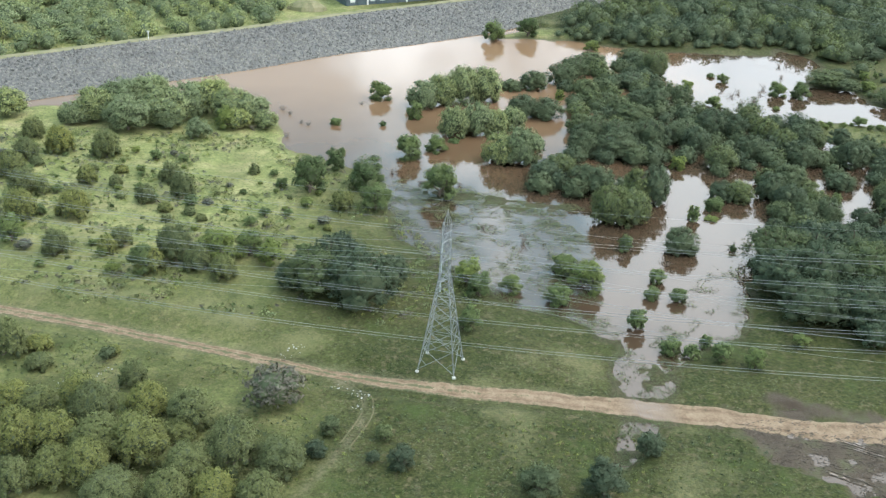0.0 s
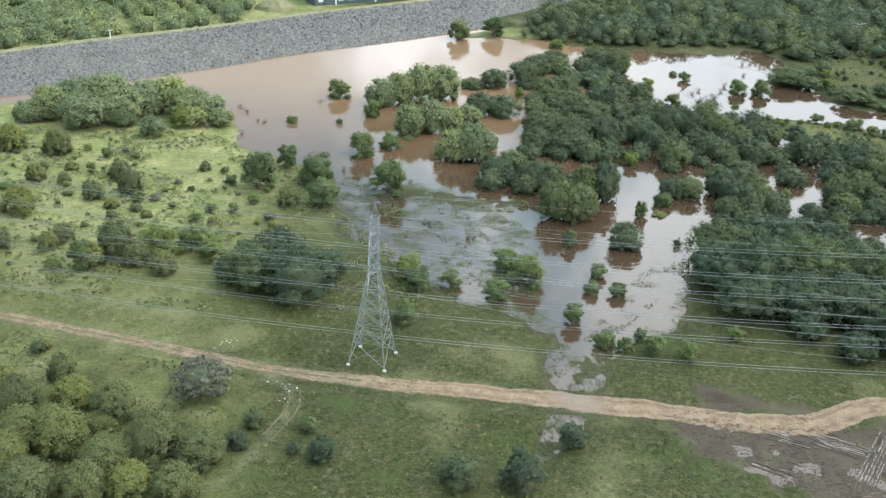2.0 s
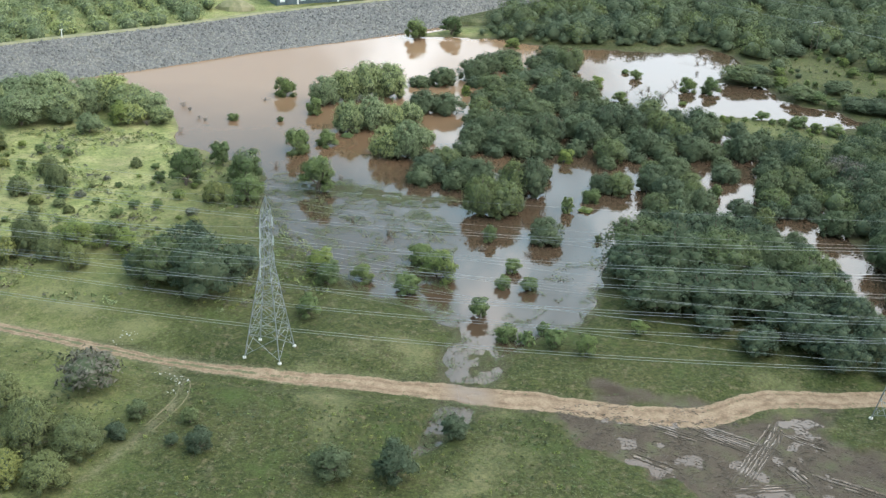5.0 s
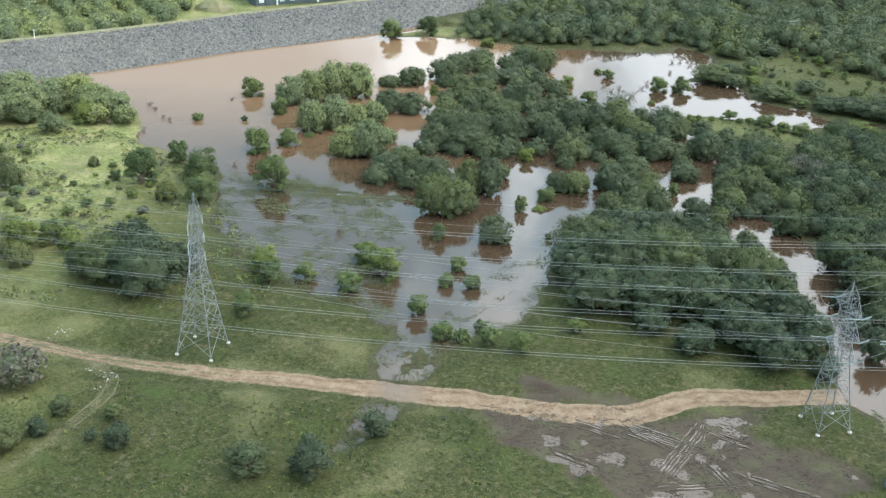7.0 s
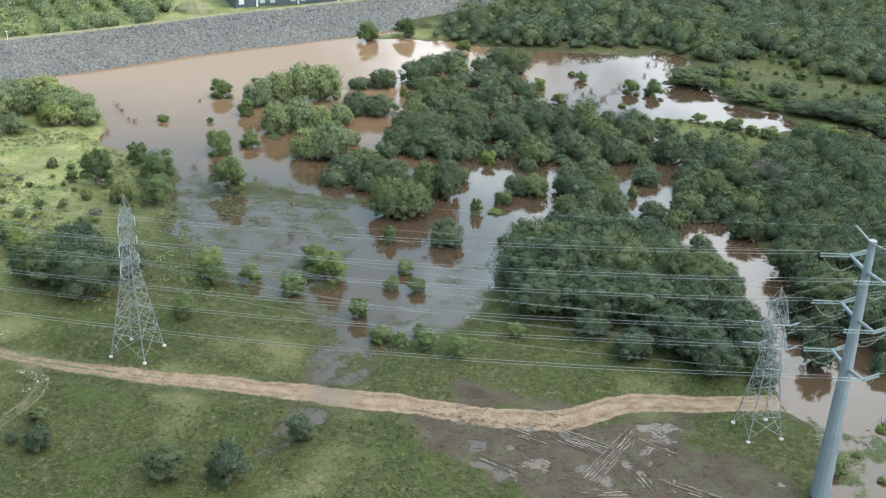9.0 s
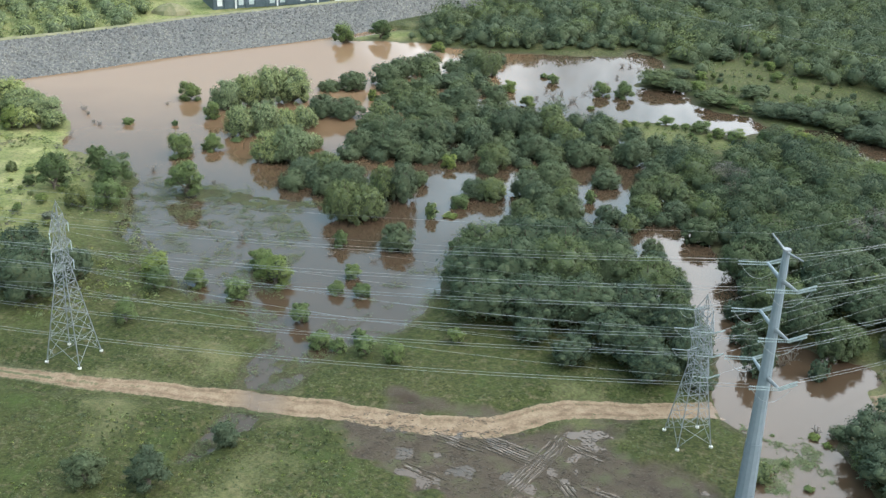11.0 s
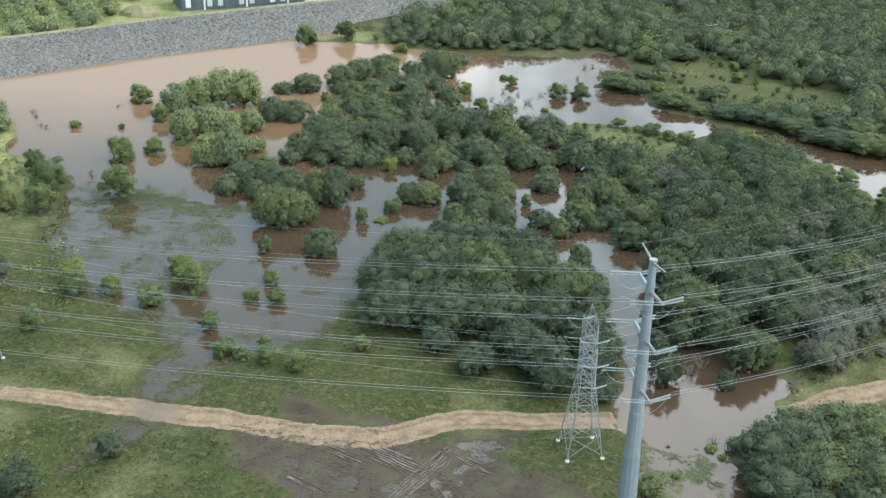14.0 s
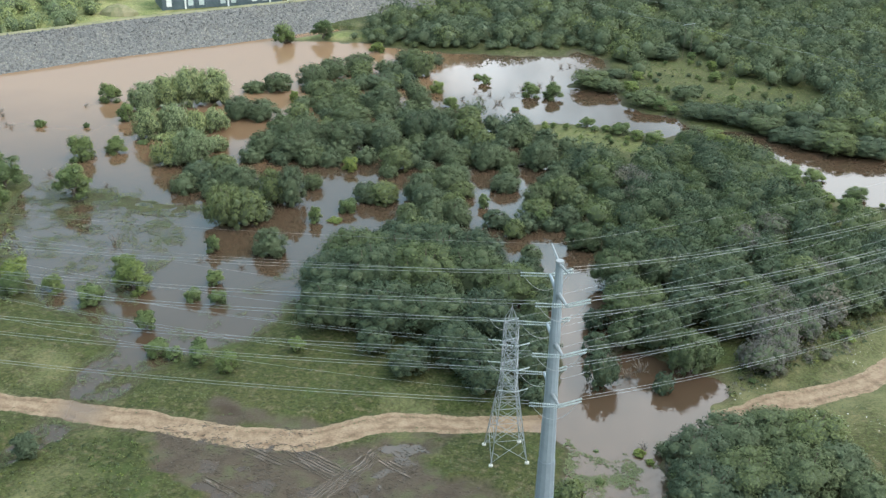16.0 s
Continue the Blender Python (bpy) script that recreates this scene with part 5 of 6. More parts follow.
# ---- power lines ----
def lattice_tower(name, centre, turn, height, base_w, waist_w, waist_z, arms, label):
    """A four-legged steel lattice tower; arms: height, reach."""
    top = new(name)
    cx, cy = centre
    z0 = ground_z(cx, cy)
    ca, sa = math.cos(turn), math.sin(turn)

    def at(u, v, z):
        return Vector((u * ca - v * sa, u * sa + v * ca, z))

    def half(z):
        if z < waist_z:
            return (base_w + (waist_w - base_w) * z / waist_z) / 2
        return waist_w / 2 * (1 - 0.25 * (z - waist_z) / (height - waist_z))
    corners = [(-1, -1), (1, -1), (1, 1), (-1, 1)]
    levels = [0.5]
    while levels[-1] < height - 3.2:
        levels.append(levels[-1] + max(1.5, half(levels[-1]) * 1.25))
    levels[-1] = height - 2.2
    for a, b in corners:
        s = Shape()
        zs = [0.0] + levels
        s.path([at(a * half(z), b * half(z), z) for z in zs] + [at(0, 0, height)], [0.085 if z < waist_z else 0.06 for z in zs] + [0.04], 4)
        leg = s.part("leg", GALV, top)
        ft = Shape()
        h0 = base_w / 2
        c = at(a * h0, b * h0, 0)
        ft.tube(c + Vector((0, 0, -0.5)), c + Vector((0, 0, 0.22)), 0.33, 0.31, 12)
        ft.part("footing", CONCRETE, leg, "white concrete footing cap")
    for i, (p, q) in enumerate(zip(levels, levels[1:])):
        for k in range(4):
            (a, b), (c, d) = corners[k], corners[(k + 1) % 4]
            s = Shape()
            lo1, lo2 = at(a * half(p), b * half(p), p), at(c * half(p), d * half(p), p)
            hi1, hi2 = at(a * half(q), b * half(q), q), at(c * half(q), d * half(q), q)
            s.tube(lo1, hi2, 0.04)
            s.tube(lo2, hi1, 0.04)
            s.tube(hi1, hi2, 0.035)
            if i < 3:
                m1, m2 = lo1.lerp(hi1, 0.5), lo2.lerp(hi2, 0.5)
                s.tube(m1, lo1.lerp(hi2, 0.25), 0.04)
                s.tube(m2, lo2.lerp(hi1, 0.25), 0.04)
            s.part("brace", GALV, top)
    tips = []
    for z, reach in arms:
        for side in (-1, 1):
            s = Shape()
            tip = at(0, side * reach, z)
            w = half(z)
            for a in (-1, 1):
                s.tube(at(a * w, side * w, z), tip, 0.06)
                s.tube(at(a * w, side * w, z + 1.5), tip, 0.055)
                for u in (0.3, 0.6):
                    s.tube(at(a * w, side * w, z).lerp(tip, u), at(a * w, side * w, z + 1.5).lerp(tip, u), 0.035)
            for u in (0.25, 0.5, 0.75):
                s.tube(at(-w, side * w, z).lerp(tip, u), at(w, side * w, z).lerp(tip, u), 0.035)
            s.part("cross_arm", GALV, top)
            tips.append(tip)
    pk = Shape()
    pk.tube(at(0, 0, height - 2.2), at(0, 0, height + 0.3), 0.05)
    pk.part("peak", GALV, top)
    top.matrix_world = Matrix.Translation((cx, cy, z0))
    tagged(top, label, "power tower", "lattice towers")
    return top, [t + Vector((cx, cy, z0)) for t in tips], Vector((cx, cy, z0 + height))


def insulator(s, p, q, r=0.13, n=9):
    p, q = Vector(p), Vector(q)
    s.tube(p, q, 0.03)
    for i in range(n):
        a, b = p.lerp(q, (i + 0.3) / n), p.lerp(q, (i + 0.7) / n)
        s.tube(a, b, r, r * 0.55, 8)


def sagging(p, q, sag, n=36):
    p, q = Vector(p), Vector(q)
    return [p.lerp(q, i / n) - Vector((0, 0, sag * 4 * (i / n) * (1 - i / n))) for i in range(n + 1)]


def wire(pts, r, label, group):
    s = Shape()
    s.path(pts, r, 4)
    ob = new("power_line_wire", mesh_of("wire", s.v, s.f, WIRE))
    return tagged(ob, label, "wire", group)


LINE_W, LINE_E = radians(172.3), radians(38)
WEST, EAST = Vector((math.cos(LINE_W), math.sin(LINE_W), 0)), Vector((math.cos(LINE_E), math.sin(LINE_E), 0))
A_ARMS, B_ARMS = [(16.6, 2.7), (20.0, 2.6), (23.3, 2.4)], [(13.0, 4.0), (16.5, 4.2), (20.0, 3.6)]
tower_a, tips_a, peak_a = lattice_tower("lattice_tower", (0.5, 158.2), radians(-14), 27.7, 6.2, 1.5, 16.8, A_ARMS,
                                        "slender galvanised lattice tower on white concrete footings")
tower_b, tips_b, peak_b = lattice_tower("lattice_tower", (99.3, 144.6), radians(14), 24.2, 5.3, 2.1, 12.5, B_ARMS,
                                        "stout galvanised strain tower on a grassy pad")
for p in tips_a:
    s = Shape()
    insulator(s, (0, 0, 0), (0, 0, -1.7), 0.11, 8)
    ob = tagged(new("insulator_string", mesh_of("insulator_string", s.v, s.f, GLASSY)), "pale suspension insulator string under a tower arm", "insulator", "tower insulators")
    ob.location = p
for p, q in zip(tips_a, tips_b):
    a, b = p - Vector((0, 0, 1.75)), q + (p - q).normalized() * 2.4 - Vector((0, 0, 0.2))
    wire(sagging(a, b, 2.0), 0.016, "thin grey conductor between the lattice towers", "lattice line wires")
    wire(sagging(a, a + WEST * 220 + Vector((0, 0, 1)), 5.5), 0.016, "thin grey conductor west of the lattice tower", "lattice line wires")
    wire(sagging(q + EAST * 2.4, q + EAST * 230 + Vector((0, 0, 6)), 6), 0.016, "thin grey conductor east of the strain tower", "lattice line wires")
    for d in ((p - q).normalized(), EAST):
        s = Shape()
        insulator(s, (0, 0, 0), d * 2.3 - Vector((0, 0, 0.15)), 0.13, 10)
        ob = tagged(new("insulator_string", mesh_of("insulator_string", s.v, s.f, GLASSY)), "pale strain insulator string on the tower arm", "insulator", "tower insulators")
        ob.location = q
    s = Shape()
    s.path(sagging(q + (p - q).normalized() * 2.3, q + EAST * 2.3, 1.9, 12), 0.025)
    tagged(new("jumper_wire", mesh_of("jumper_wire", s.v, s.f, WIRE)), "drooping jumper loop under a tower arm", "wire", "jumper loops")
wire(sagging(peak_a, peak_b, 1.2), 0.011, "thin shield wire between tower peaks", "shield wires")
wire(sagging(peak_a, peak_a + WEST * 220, 3.5), 0.011, "thin shield wire from a tower peak", "shield wires")
wire(sagging(peak_b, peak_b + EAST * 230 + Vector((0, 0, 5)), 4), 0.011, "thin shield wire from a tower peak", "shield wires")

# steel monopole with six arms
POLE = Vector((104.9, 129.5, 0))
ARM = Vector((2.0, -8.2, 0)).normalized()
pole = new("steel_monopole")
s = Shape()
sides = 12


def pole_section(z0, z1, r0, r1, name, mat, label=""):
    s = Shape()
    s.tube((0, 0, z0), (0, 0, z1), r0, r1, sides)
    return s.part(name, mat, pole, label)


pole_section(-1.0, 10.6, 1.36, 1.12, "lower_section", POLELOW, "duller grey lower pole section")
pole_section(10.6, 38.7, 1.06, 0.46, "upper_section", POLEPAINT, "blue-grey tapered upper pole section")
pole_section(38.7, 38.95, 0.56, 0.5, "cap", GALV)
tips_p = []
for z, reach in ((20.9, 3.9), (28.0, 4.1), (34.8, 4.15)):
    for side in (-1, 1):
        s = Shape()
        r0 = 1.06 - (z - 10.6) / 28.1 * 0.6
        s.tube(ARM * side * r0 * 0.8 + Vector((0, 0, z - 0.15)), ARM * side * reach + Vector((0, 0, z + 0.25)), 0.30, 0.17, 8)
        s.part("arm", POLEPAINT if side < 0 else GALV, pole, "pale tapered steel arm")
        tips_p.append(POLE + ARM * side * reach + Vector((0, 0, z + 0.2)))
tops_p = []
for side in (-1, 1):
    s = Shape()
    s.tube(ARM * side * 0.35 + Vector((0, 0, 38.5)), ARM * side * 4.2 + Vector((0, 0, 39.2)), 0.18, 0.10, 8)
    s.part("shield_arm", GALV, pole, "slim steel shield-wire arm")
    tops_p.append(POLE + ARM * side * 4.2 + Vector((0, 0, 39.2)))
pole.location = POLE
tagged(pole, "tall blue-grey tapered steel monopole with six arms", "power pole")

for p in tips_p:
    for d in (WEST, EAST):
        for k in (-0.22, 0.22):
            off = Vector((0, 0, k))
            s = Shape()
            insulator(s, off * 0.7, d * 3.7 + off - Vector((0, 0, 0.3)), 0.145, 14)
            ob = tagged(new("insulator_string", mesh_of("insulator_string", s.v, s.f, GLASSY)), "long pale strain insulator string on the monopole", "insulator", "monopole insulators")
            ob.location = p
            if d is WEST:
                wire(sagging(p + d * 3.7 + off, p + d * 230 + off + Vector((0, 0, 1.8)), 6.6, 60), 0.021, "twin bundled conductor west of the monopole", "monopole line wires")
            else:
                wire(sagging(p + d * 3.7 + off, p + d * 190 + off + Vector((0, 0, 3.5)), 9.2, 50), 0.021, "twin bundled conductor east of the monopole", "monopole line wires")
    s = Shape()
    s.path(sagging(p + WEST * 3.6, p + EAST * 3.6, 2.8, 14), 0.03)
    tagged(new("jumper_wire", mesh_of("jumper_wire", s.v, s.f, WIRE)), "drooping jumper loop under a monopole arm", "wire", "jumper loops")
for p in tops_p:
    wire(sagging(p, p + WEST * 230, 5, 60), 0.011, "thin shield wire west of the monopole", "shield wires")
    wire(sagging(p, p + EAST * 190 + Vector((0, 0, 3)), 6, 50), 0.011, "thin shield wire east of the monopole", "shield wires")

# distant line over the far woods
far_pole = new("distant_power_pole")
for side in (-1, 1):
    s = Shape()
    s.tube((side * 1.6, 0, -0.5), (side * 1.4, 0, 12.6), 0.08, 0.06, 6)
    s.part("post", BARK, far_pole)
s = Shape()
s.tube((-2.6, 0, 12.0), (2.6, 0, 12.0), 0.10, 0.10, 6)
s.part("cross_arm", GALV, far_pole)
far_pole.matrix_world = pose(148.5, 372.0, ground_z(148.5, 372.0), 0, 0, 35)
tagged(far_pole, "weathered two-legged power pole far off in the woods", "power pole")
for a, b in (((110.0, 408.9, 12.6), (148.5, 374.5, 12.4)), ((148.5, 374.5, 12.4), (200.0, 330.0, 12.0)), ((113.0, 411.0, 12.6), (149.5, 370.0, 12.4)), ((149.5, 370.0, 12.4), (203.0, 332.0, 12.0)), ((135.9, 402.2, 14.0), (228.9, 358.3, 14.0))):
    wire(sagging(a, b, 1.0), 0.022, "thin wire crossing the far woods", "far wires")

# ---- grass ----
def tufts(name, places, size, mat, label, seed, blades=4, rise=0.0, lift=0.22, floor=-9.0):
    r = np.random.RandomState(seed)
    X_, Y_ = places
    Z_ = np.maximum(terrain(X_, Y_)[0], floor) + rise
    n = len(X_)
    vs, fs = np.zeros((n, blades * 3, 3)), []
    for b in range(blades):
        a = r.rand(n) * 6.283
        w, hgt = size * (0.4 + 0.4 * r.rand(n)), size * lift * (0.3 + r.rand(n))
        ox, oy = (r.rand(n) - 0.5) * size, (r.rand(n) - 0.5) * size
        c, s_ = np.cos(a), np.sin(a)
        vs[:, b * 3] = np.stack([X_ + ox - c * w / 2, Y_ + oy - s_ * w / 2, Z_ + 0.02], -1)
        vs[:, b * 3 + 1] = np.stack([X_ + ox + c * w / 2, Y_ + oy + s_ * w / 2, Z_ + 0.02], -1)
        vs[:, b * 3 + 2] = np.stack([X_ + ox - s_ * size * (0.8 + r.rand(n)), Y_ + oy + c * size * (0.8 + r.rand(n)), Z_ + hgt], -1)
    fs = np.arange(n * blades * 3).reshape(-1, 3)
    a_, b_ = vs[:, 1::3] - vs[:, 0::3], vs[:, 2::3] - vs[:, 0::3]
    down = np.cross(a_, b_)[..., 2] < 0
    fs[down.reshape(-1)] = fs[down.reshape(-1)][:, ::-1]
    me = mesh_of(name, vs.reshape(-1, 3).tolist(), fs.tolist(), mat, True)
    up = r.normal(size=(n * blades, 3)) * 0.22 + np.array([0, 0, 1])
    up /= np.linalg.norm(up, axis=1)[:, None]
    me.normals_split_custom_set_from_vertices(np.repeat(up, 3, axis=0).tolist())
    return tagged(new(name, me), label, "grass", kind="stuff")


r = np.random.RandomState(77)
x, y = -115 + r.rand(85000) * 270, 112 + (r.rand(85000) ** 1.3) * 190
h, mu, di, dr, pa = terrain(x, y)
keep = (h > 0.12) & (mu < 0.35) & (di < 0.3) & (fbm(x, y, 9, 41) + 0.45 * r.rand(len(x)) > 0.66)
tufts("grass", (x[keep], y[keep]), 0.24, GRASSLEAF, "rough green and straw pasture grass", 1, 3)
x, y = -18 + r.rand(170000) * 88, 128 + r.rand(170000) * 118
h, mu, di, dr, pa = terrain(x, y)
keep = (h < 0.1) & (h > -0.22) & (inside(x, y, MUD) < -4) & (line_distance(x, y, ROAD_WEST) > 2.6) & (fbm(x, y, 4, 51) + 0.9 * h + 0.3 * r.rand(len(x)) > 0.56)
tufts("flooded_grass", (x[keep], y[keep]), 0.17, MARSHLEAF, "dull green grass standing in shallow flood water", 2, 3, 0.12, 0.9)

x, y = -14 + r.rand(60000) * 82, 163 + r.rand(60000) * 86
near_edge = np.clip(np.maximum(inside(x, y, EAST_MARGIN), inside(x, y, WEST_MARGIN)) / 5, -1, 1)
keep = (near_edge > 0) & (fbm(x, y, 3.2, 53) + 0.22 * r.rand(len(x)) > 0.66) & (terrain(x, y)[0] < 0.05)
tufts("flooded_grass", (x[keep], y[keep]), 0.19, MARSHLEAF, "sparse dark grass tips breaking the flood water", 4, 3, 0.06, 1.0, -0.04)
x, y = 103 + r.rand(16000) * 24, 121 + r.rand(16000) * 30
h = terrain(x, y)[0]
keep = (h < 0.06) & (h > -0.24) & (inside(x, y, SHALLOW) > 0.3) & (fbm(x, y, 3, 57) + 0.25 * r.rand(len(x)) > 0.60)
tufts("flooded_grass", (x[keep], y[keep]), 0.24, MARSHLEAF, "thin pale green grass standing in the pond's shallows", 3, 3, 0.16)


# ---- mud, stones, snags ----
def stones(name, spots, n, spread, size, label, seed):
    r = np.random.RandomState(seed)
    vs, fs = [], []
    for cx, cy in spots:
        X_, Y_ = cx + r.normal(size=n) * spread, cy + r.normal(size=n) * spread
        Z_ = terrain(X_, Y_)[0]
        for x, y, z in zip(X_, Y_, Z_):
            o = rock_points(r) * (size * (0.5 + r.rand() ** 2)) * np.array([1, 1, 0.6]) + np.array([x, y, z + 0.05])
            k = len(vs)
            vs += o.tolist()
            fs += [tuple(i + k for i in t) for t in OCTA]
    return tagged(new(name, mesh_of(name, vs, fs, LIME)), label, "stones", kind="stuff")


stones("limestone_rubble", [(149.8, 159.3), (147.7, 161.4), (156.0, 179.1), (160.6, 182.6), (134.8, 168.4), (135.5, 165.4), (139.6, 167.2), (156.9, 178.4), (149.5, 155.4), (148.6, 159.9), (155.5, 158.5)], 11, 1.3, 0.10,
       "scattered pale limestone rubble beside the dirt road", 1)
stones("pale_stones", [(-14.5, 150.0), (-12.4, 147.5), (-11.6, 144.0), (-25.4, 160.3), (-23.5, 161.5), (-26.7, 153.9), (-24.7, 153.2), (-52, 150), (-58, 145), (-12, 147)], 10, 0.9, 0.13, "pale stones in the grass beside the track", 2)


def rut_lines():
    """Wheel ruts in the churned mud: start, end, how many side by side, spacing."""
    s, w = Shape(), Shape()
    r = random.Random(4)
    for (ax, ay), (bx, by), n, gap in (((69.7, 141.1), (78.5, 135.6), 7, 0.55), ((72.3, 129.1), (80.3, 142.2), 6, 0.5), ((62.2, 141.7), (67.4, 138.9), 4, 0.6), ((56.4, 135.3), (63.6, 131.1), 2, 0.9),
                                       ((78.7, 137.8), (80.7, 143.1), 4, 0.5), ((81.2, 141.7), (85.9, 138.7), 3, 0.5), ((70.3, 126.8), (83.0, 128.9), 3, 0.6), ((80.2, 132.3), (82.1, 127.9), 3, 0.7),
                                       ((84.5, 130.5), (94.0, 125.5), 3, 0.7), ((67.0, 123.6), (88.0, 124.6), 3, 0.7)):
        d = Vector((bx - ax, by - ay, 0)).normalized()
        q = Vector((-d.y, d.x, 0))
        for i in range(n):
            o = q * (i - n / 2) * gap
            a, b = Vector((ax, ay, 0)) + o + d * r.uniform(-2, 2), Vector((bx, by, 0)) + o + d * r.uniform(-2, 2)
            m = max(4, int((b - a).length))
            pts = [a.lerp(b, k / m) + q * r.uniform(-0.08, 0.08) for k in range(m + 1)]
            zz = terrain(np.array([p.x for p in pts]), np.array([p.y for p in pts]))[0]
            s.path([(p.x, p.y, max(z, -0.02) + 0.02) for p, z in zip(pts, zz)], 0.085, 5)
            # shallow water standing in the groove beside the ridge
            k0 = r.randint(0, m // 3)
            k1 = r.randint(max(k0 + 2, m // 2), m)
            k = len(w.v)
            for j in range(k0, k1 + 1):
                c = pts[j] + q * gap * 0.5
                wide = gap * r.uniform(0.06, 0.19)
                w.v += [tuple(c - q * wide + Vector((0, 0, max(zz[j], -0.02) + 0.05))), tuple(c + q * wide + Vector((0, 0, max(zz[j], -0.02) + 0.05)))]
            w.f += [(k + 2 * j, k + 2 * j + 1, k + 2 * j + 3, k + 2 * j + 2) for j in range(k1 - k0)]
    return s, w


s, groove_water = rut_lines()
tagged(new("rut_water", mesh_of("rut_water", groove_water.v, groove_water.f, PUDDLE)), "shiny water lying in muddy wheel ruts", "water", kind="stuff")
tagged(new("wheel_ruts", mesh_of("wheel_ruts", s.v, s.f, MUDWET)), "dark crossing wheel ruts pressed into wet mud", "ruts", kind="stuff")


def clods(n):
    """Long lumps of churned mud, most of them lying along the wheel ruts."""
    r = np.random.RandomState(31)
    X_, Y_ = 44 + r.rand(n) * 56, 121 + r.rand(n) * 27
    Z_, mu, *_ = terrain(X_, Y_)
    vs, fs = [], []
    for x, y, z, m in zip(X_, Y_, Z_, mu):
        if m < 0.5 or z < -0.16 or z > 0.16:
            continue
        a = r.choice((-0.56, 0.80, 0.05)) + r.normal() * 0.22
        o = rock_points(r) * np.array([0.16 + 0.42 * r.rand() ** 2, 0.06 + 0.05 * r.rand(), 0.07])
        c, d = math.cos(a), math.sin(a)
        o = np.stack([o[:, 0] * c - o[:, 1] * d + x, o[:, 0] * d + o[:, 1] * c + y, o[:, 2] + max(z, -0.03) + 0.03], -1)
        k = len(vs)
        vs += o.tolist()
        fs += [tuple(i + k for i in t) for t in OCTA]
    return tagged(new("mud_clods", mesh_of("mud_clods", vs, fs, MUDWET)), "churned brown mud lumps between shallow puddles", "mud", kind="stuff")


clods(6500)


def snag(x, y, h, seed):
    r = random.Random(seed)
    s = Shape()
    base = Vector((0, 0, -0.6))
    for k in range(15):
        tip = Vector((r.gauss(0, 0.34) * h, r.gauss(0, 0.34) * h, 0.75 * h * r.uniform(0.3, 1)))
        mid = tip * 0.45 + Vector((r.uniform(-0.12, 0.12) * h, r.uniform(-0.12, 0.12) * h, 0.1 * h))
        s.path([base, mid, tip], [0.035 + 0.008 * h, 0.03, 0.012], 4)
        for j in range(3):
            e = mid.lerp(tip, 0.6) + Vector((r.gauss(0, 0.12) * h, r.gauss(0, 0.12) * h, r.uniform(0, 0.18) * h))
            s.path([mid.lerp(tip, 0.3 + 0.2 * j), e], [0.022, 0.01], 4)
    ob = new("dead_snag", mesh_of("dead_snag", s.v, s.f, DEADWOOD))
    ob.location = (x, y, max(ground_z(x, y), -0.2))
    return tagged(ob, "leafless grey snag standing in flood water", "snag", "snags in the flood")


for k, (x, y, h) in enumerate(((16.4, 209.8, 3.6), (60.3, 212.2, 2.2), (-45.5, 289.6, 2.6), (-43.0, 286.0, 2.0), (-37.0, 277.9, 1.8), (-39.0, 279.0, 1.5), (-24.7, 298.1, 1.6), (85.2, 315.9, 2.6),
                               (90.1, 319.5, 3.0), (79.4, 320.6, 2.2), (8.3, 216.1, 1.6), (28.7, 254.4, 1.8), (93.5, 327.0, 2.2), (96.0, 333.0, 2.6), (101.0, 338.0, 2.2), (-41.0, 268.0, 2.0),
                               (-47.0, 274.0, 2.4), (-50.0, 270.0, 2.2), (-13.0, 246.0, 2.4), (-6.0, 240.0, 2.0), (3.0, 240.0, 1.8), (45.0, 202.0, 1.6), (36.0, 204.0, 1.6), (113.5, 172.0, 3.0), (115.8, 172.7, 3.4), (120.8, 171.4, 3.0), (118.7, 169.2, 3.2), (115.3, 176.5, 2.6), (122.6, 143.0, 2.0), (119.6, 148.8, 1.8),
                               (82.5, 329.1, 2.4), (84.2, 323.6, 2.6), (86.9, 326.5, 2.2), (89.3, 318.0, 2.4), (107.8, 360.5, 2.2), (110.8, 362.0, 2.0), (113.0, 357.5, 2.0), (105.0, 347.0, 1.8))):
    snag(x, y, h, k)

# ---- behind the dam ----
post = new("marker_post")
s = Shape()
s.tube((0, 0, -0.3), (0, 0, 2.6), 0.16, 0.14, 6)
s.part("post", PALE, post)
s = Shape()
s.tube((-0.5, 0, 2.6), (0.5, 0, 2.6), 0.12, 0.12, 6)
s.part("cap", PALE, post)
post.location = (-92.6, 331.6, DAM_H)
tagged(post, "small pale gauge post on the dam crest", "post")


def box(s, x0, y0, z0, x1, y1, z1):
    s.add([(x0, y0, z0), (x1, y0, z0), (x1, y1, z0), (x0, y1, z0), (x0, y0, z1), (x1, y0, z1), (x1, y1, z1), (x0, y1, z1)],
          [(3, 2, 1, 0), (4, 5, 6, 7), (0, 1, 5, 4), (1, 2, 6, 5), (2, 3, 7, 6), (3, 0, 4, 7)])


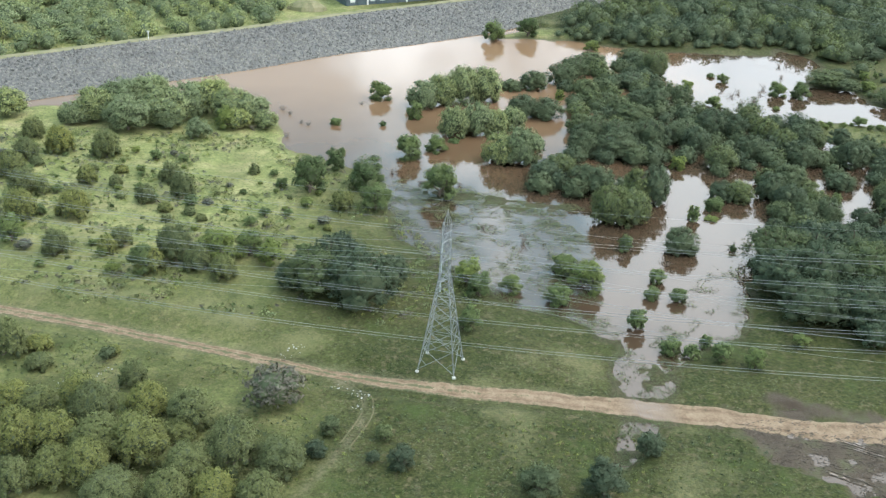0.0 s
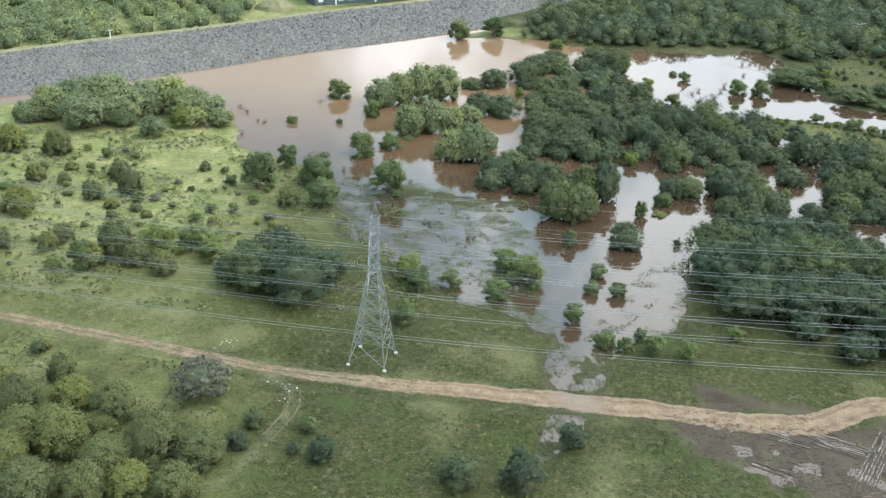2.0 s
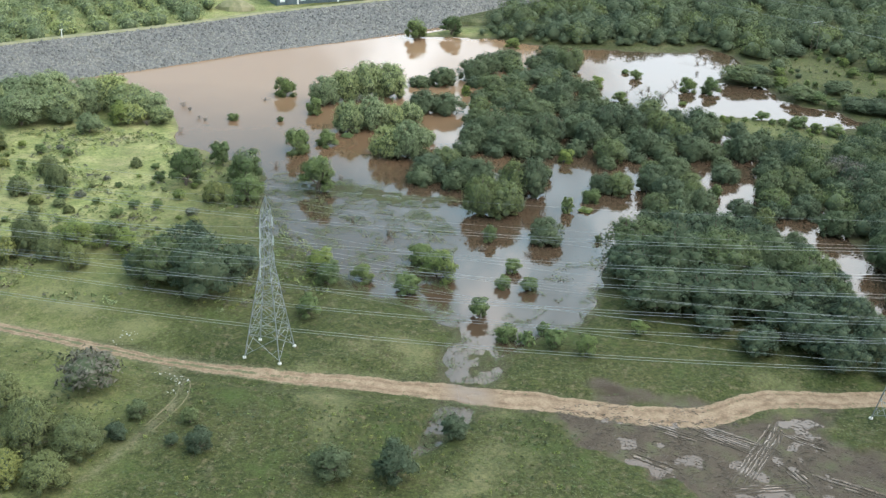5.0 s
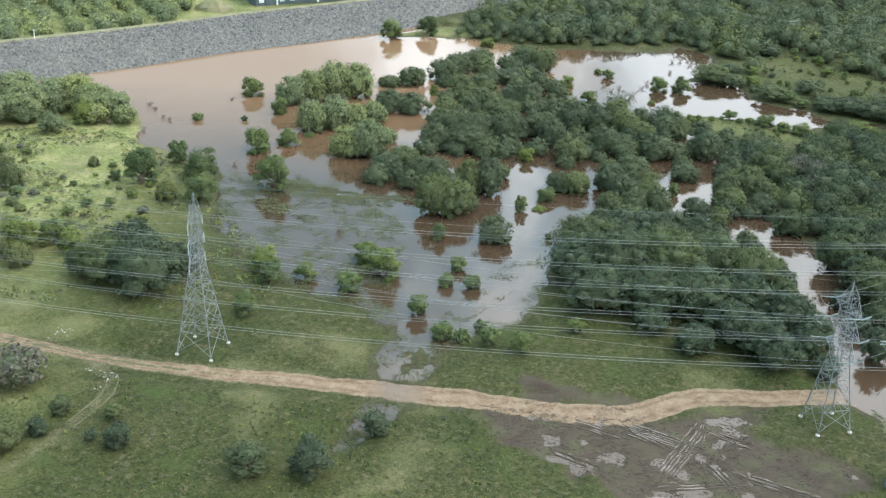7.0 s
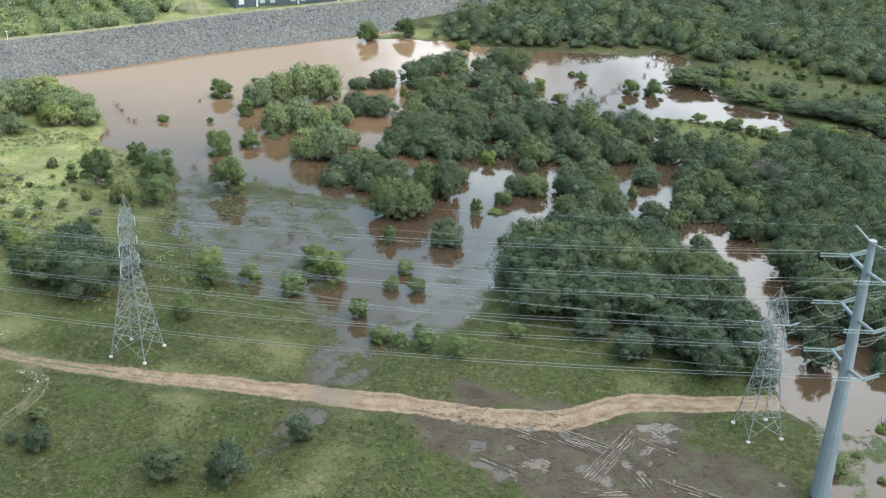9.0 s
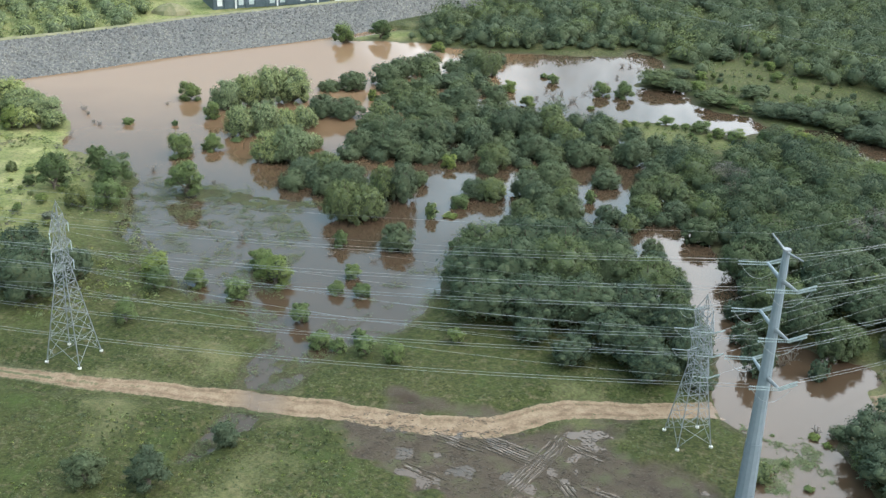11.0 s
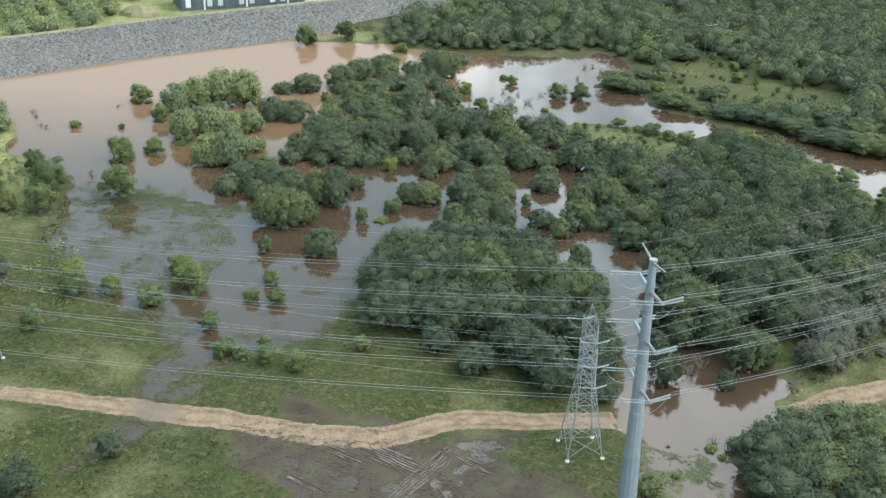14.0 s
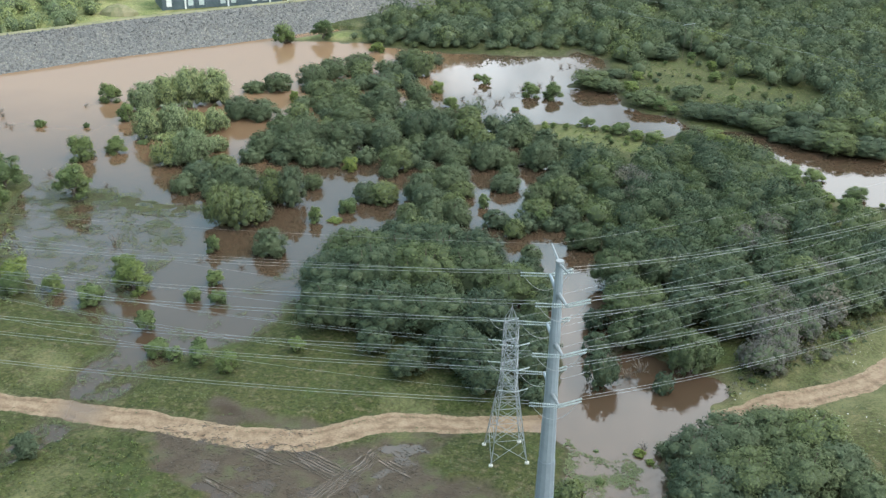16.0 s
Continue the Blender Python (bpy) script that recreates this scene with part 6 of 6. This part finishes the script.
plant_house = new("industrial_building")
s = Shape()
box(s, 0, 0, -1, 46, 16, 12)
wall = s.part("wall", SLATE, plant_house)
for k in range(12):
    s = Shape()
    box(s, 0.3 + k * 4.05, -0.35, -1, 0.9 + k * 4.05, 0.02, 12)
    s.part("pilaster", PALE if k % 4 == 2 else SLATE, wall)
for k in range(11):
    if k % 3 != 1:
        s = Shape()
        box(s, 1.7 + k * 4.05, -0.12, 1.2, 3.6 + k * 4.05, 0.03, 4.6)
        s.part("window", PALE if k % 4 == 0 else GLASSY, wall)
s = Shape()
box(s, -0.5, -0.6, 12, 46.5, 16.5, 12.5)
s.part("roof", PALE, plant_house)
plant_house.matrix_world = pose(-40.5, 412.5, ground_z(-20, 422), 0, 0, 28)
tagged(plant_house, "dark slate-clad industrial building behind the dam", "building")
for k, (x, y) in enumerate(((3.5, 431), (8.0, 435), (12.5, 439))):
    tank = new("storage_container")
    s = Shape()
    box(s, 0, 0, 0, 4.0, 2.2, 2.2)
    s.part("body", PALE, tank)
    s = Shape()
    for j in range(9):
        box(s, 0.15 + j * 0.45, -0.06, 0.1, 0.3 + j * 0.45, 0.01, 2.1)
    s.part("ribbed_side", PALE, tank)
    tank.matrix_world = pose(x, y, ground_z(x, y), 0, 0, 35)
    tagged(tank, "white storage container behind the dam", "container", "white containers")
mound = Shape()
rm = random.Random(9)
ring = 18
for j, (rad, z) in enumerate(((8, -0.6), (6.2, 1.3), (3.6, 2.8), (1.2, 3.5))):
    for i in range(ring):
        a = 6.283 * i / ring
        q = rad * (0.85 + 0.3 * rm.random())
        mound.v.append((math.cos(a) * q, math.sin(a) * q * 0.7, z + rm.uniform(-0.15, 0.15)))
for j in range(3):
    for i in range(ring):
        mound.f.append((j * ring + i, j * ring + (i + 1) % ring, (j + 1) * ring + (i + 1) % ring, (j + 1) * ring + i))
mound.f.append(tuple(range(3 * ring, 4 * ring)))
ob = new("soil_mound", mesh_of("soil_mound", mound.v, mound.f, CREST))
ob.location = (-54, 404, ground_z(-54, 404))
tagged(ob, "pale bare soil mound behind the dam", "mound")
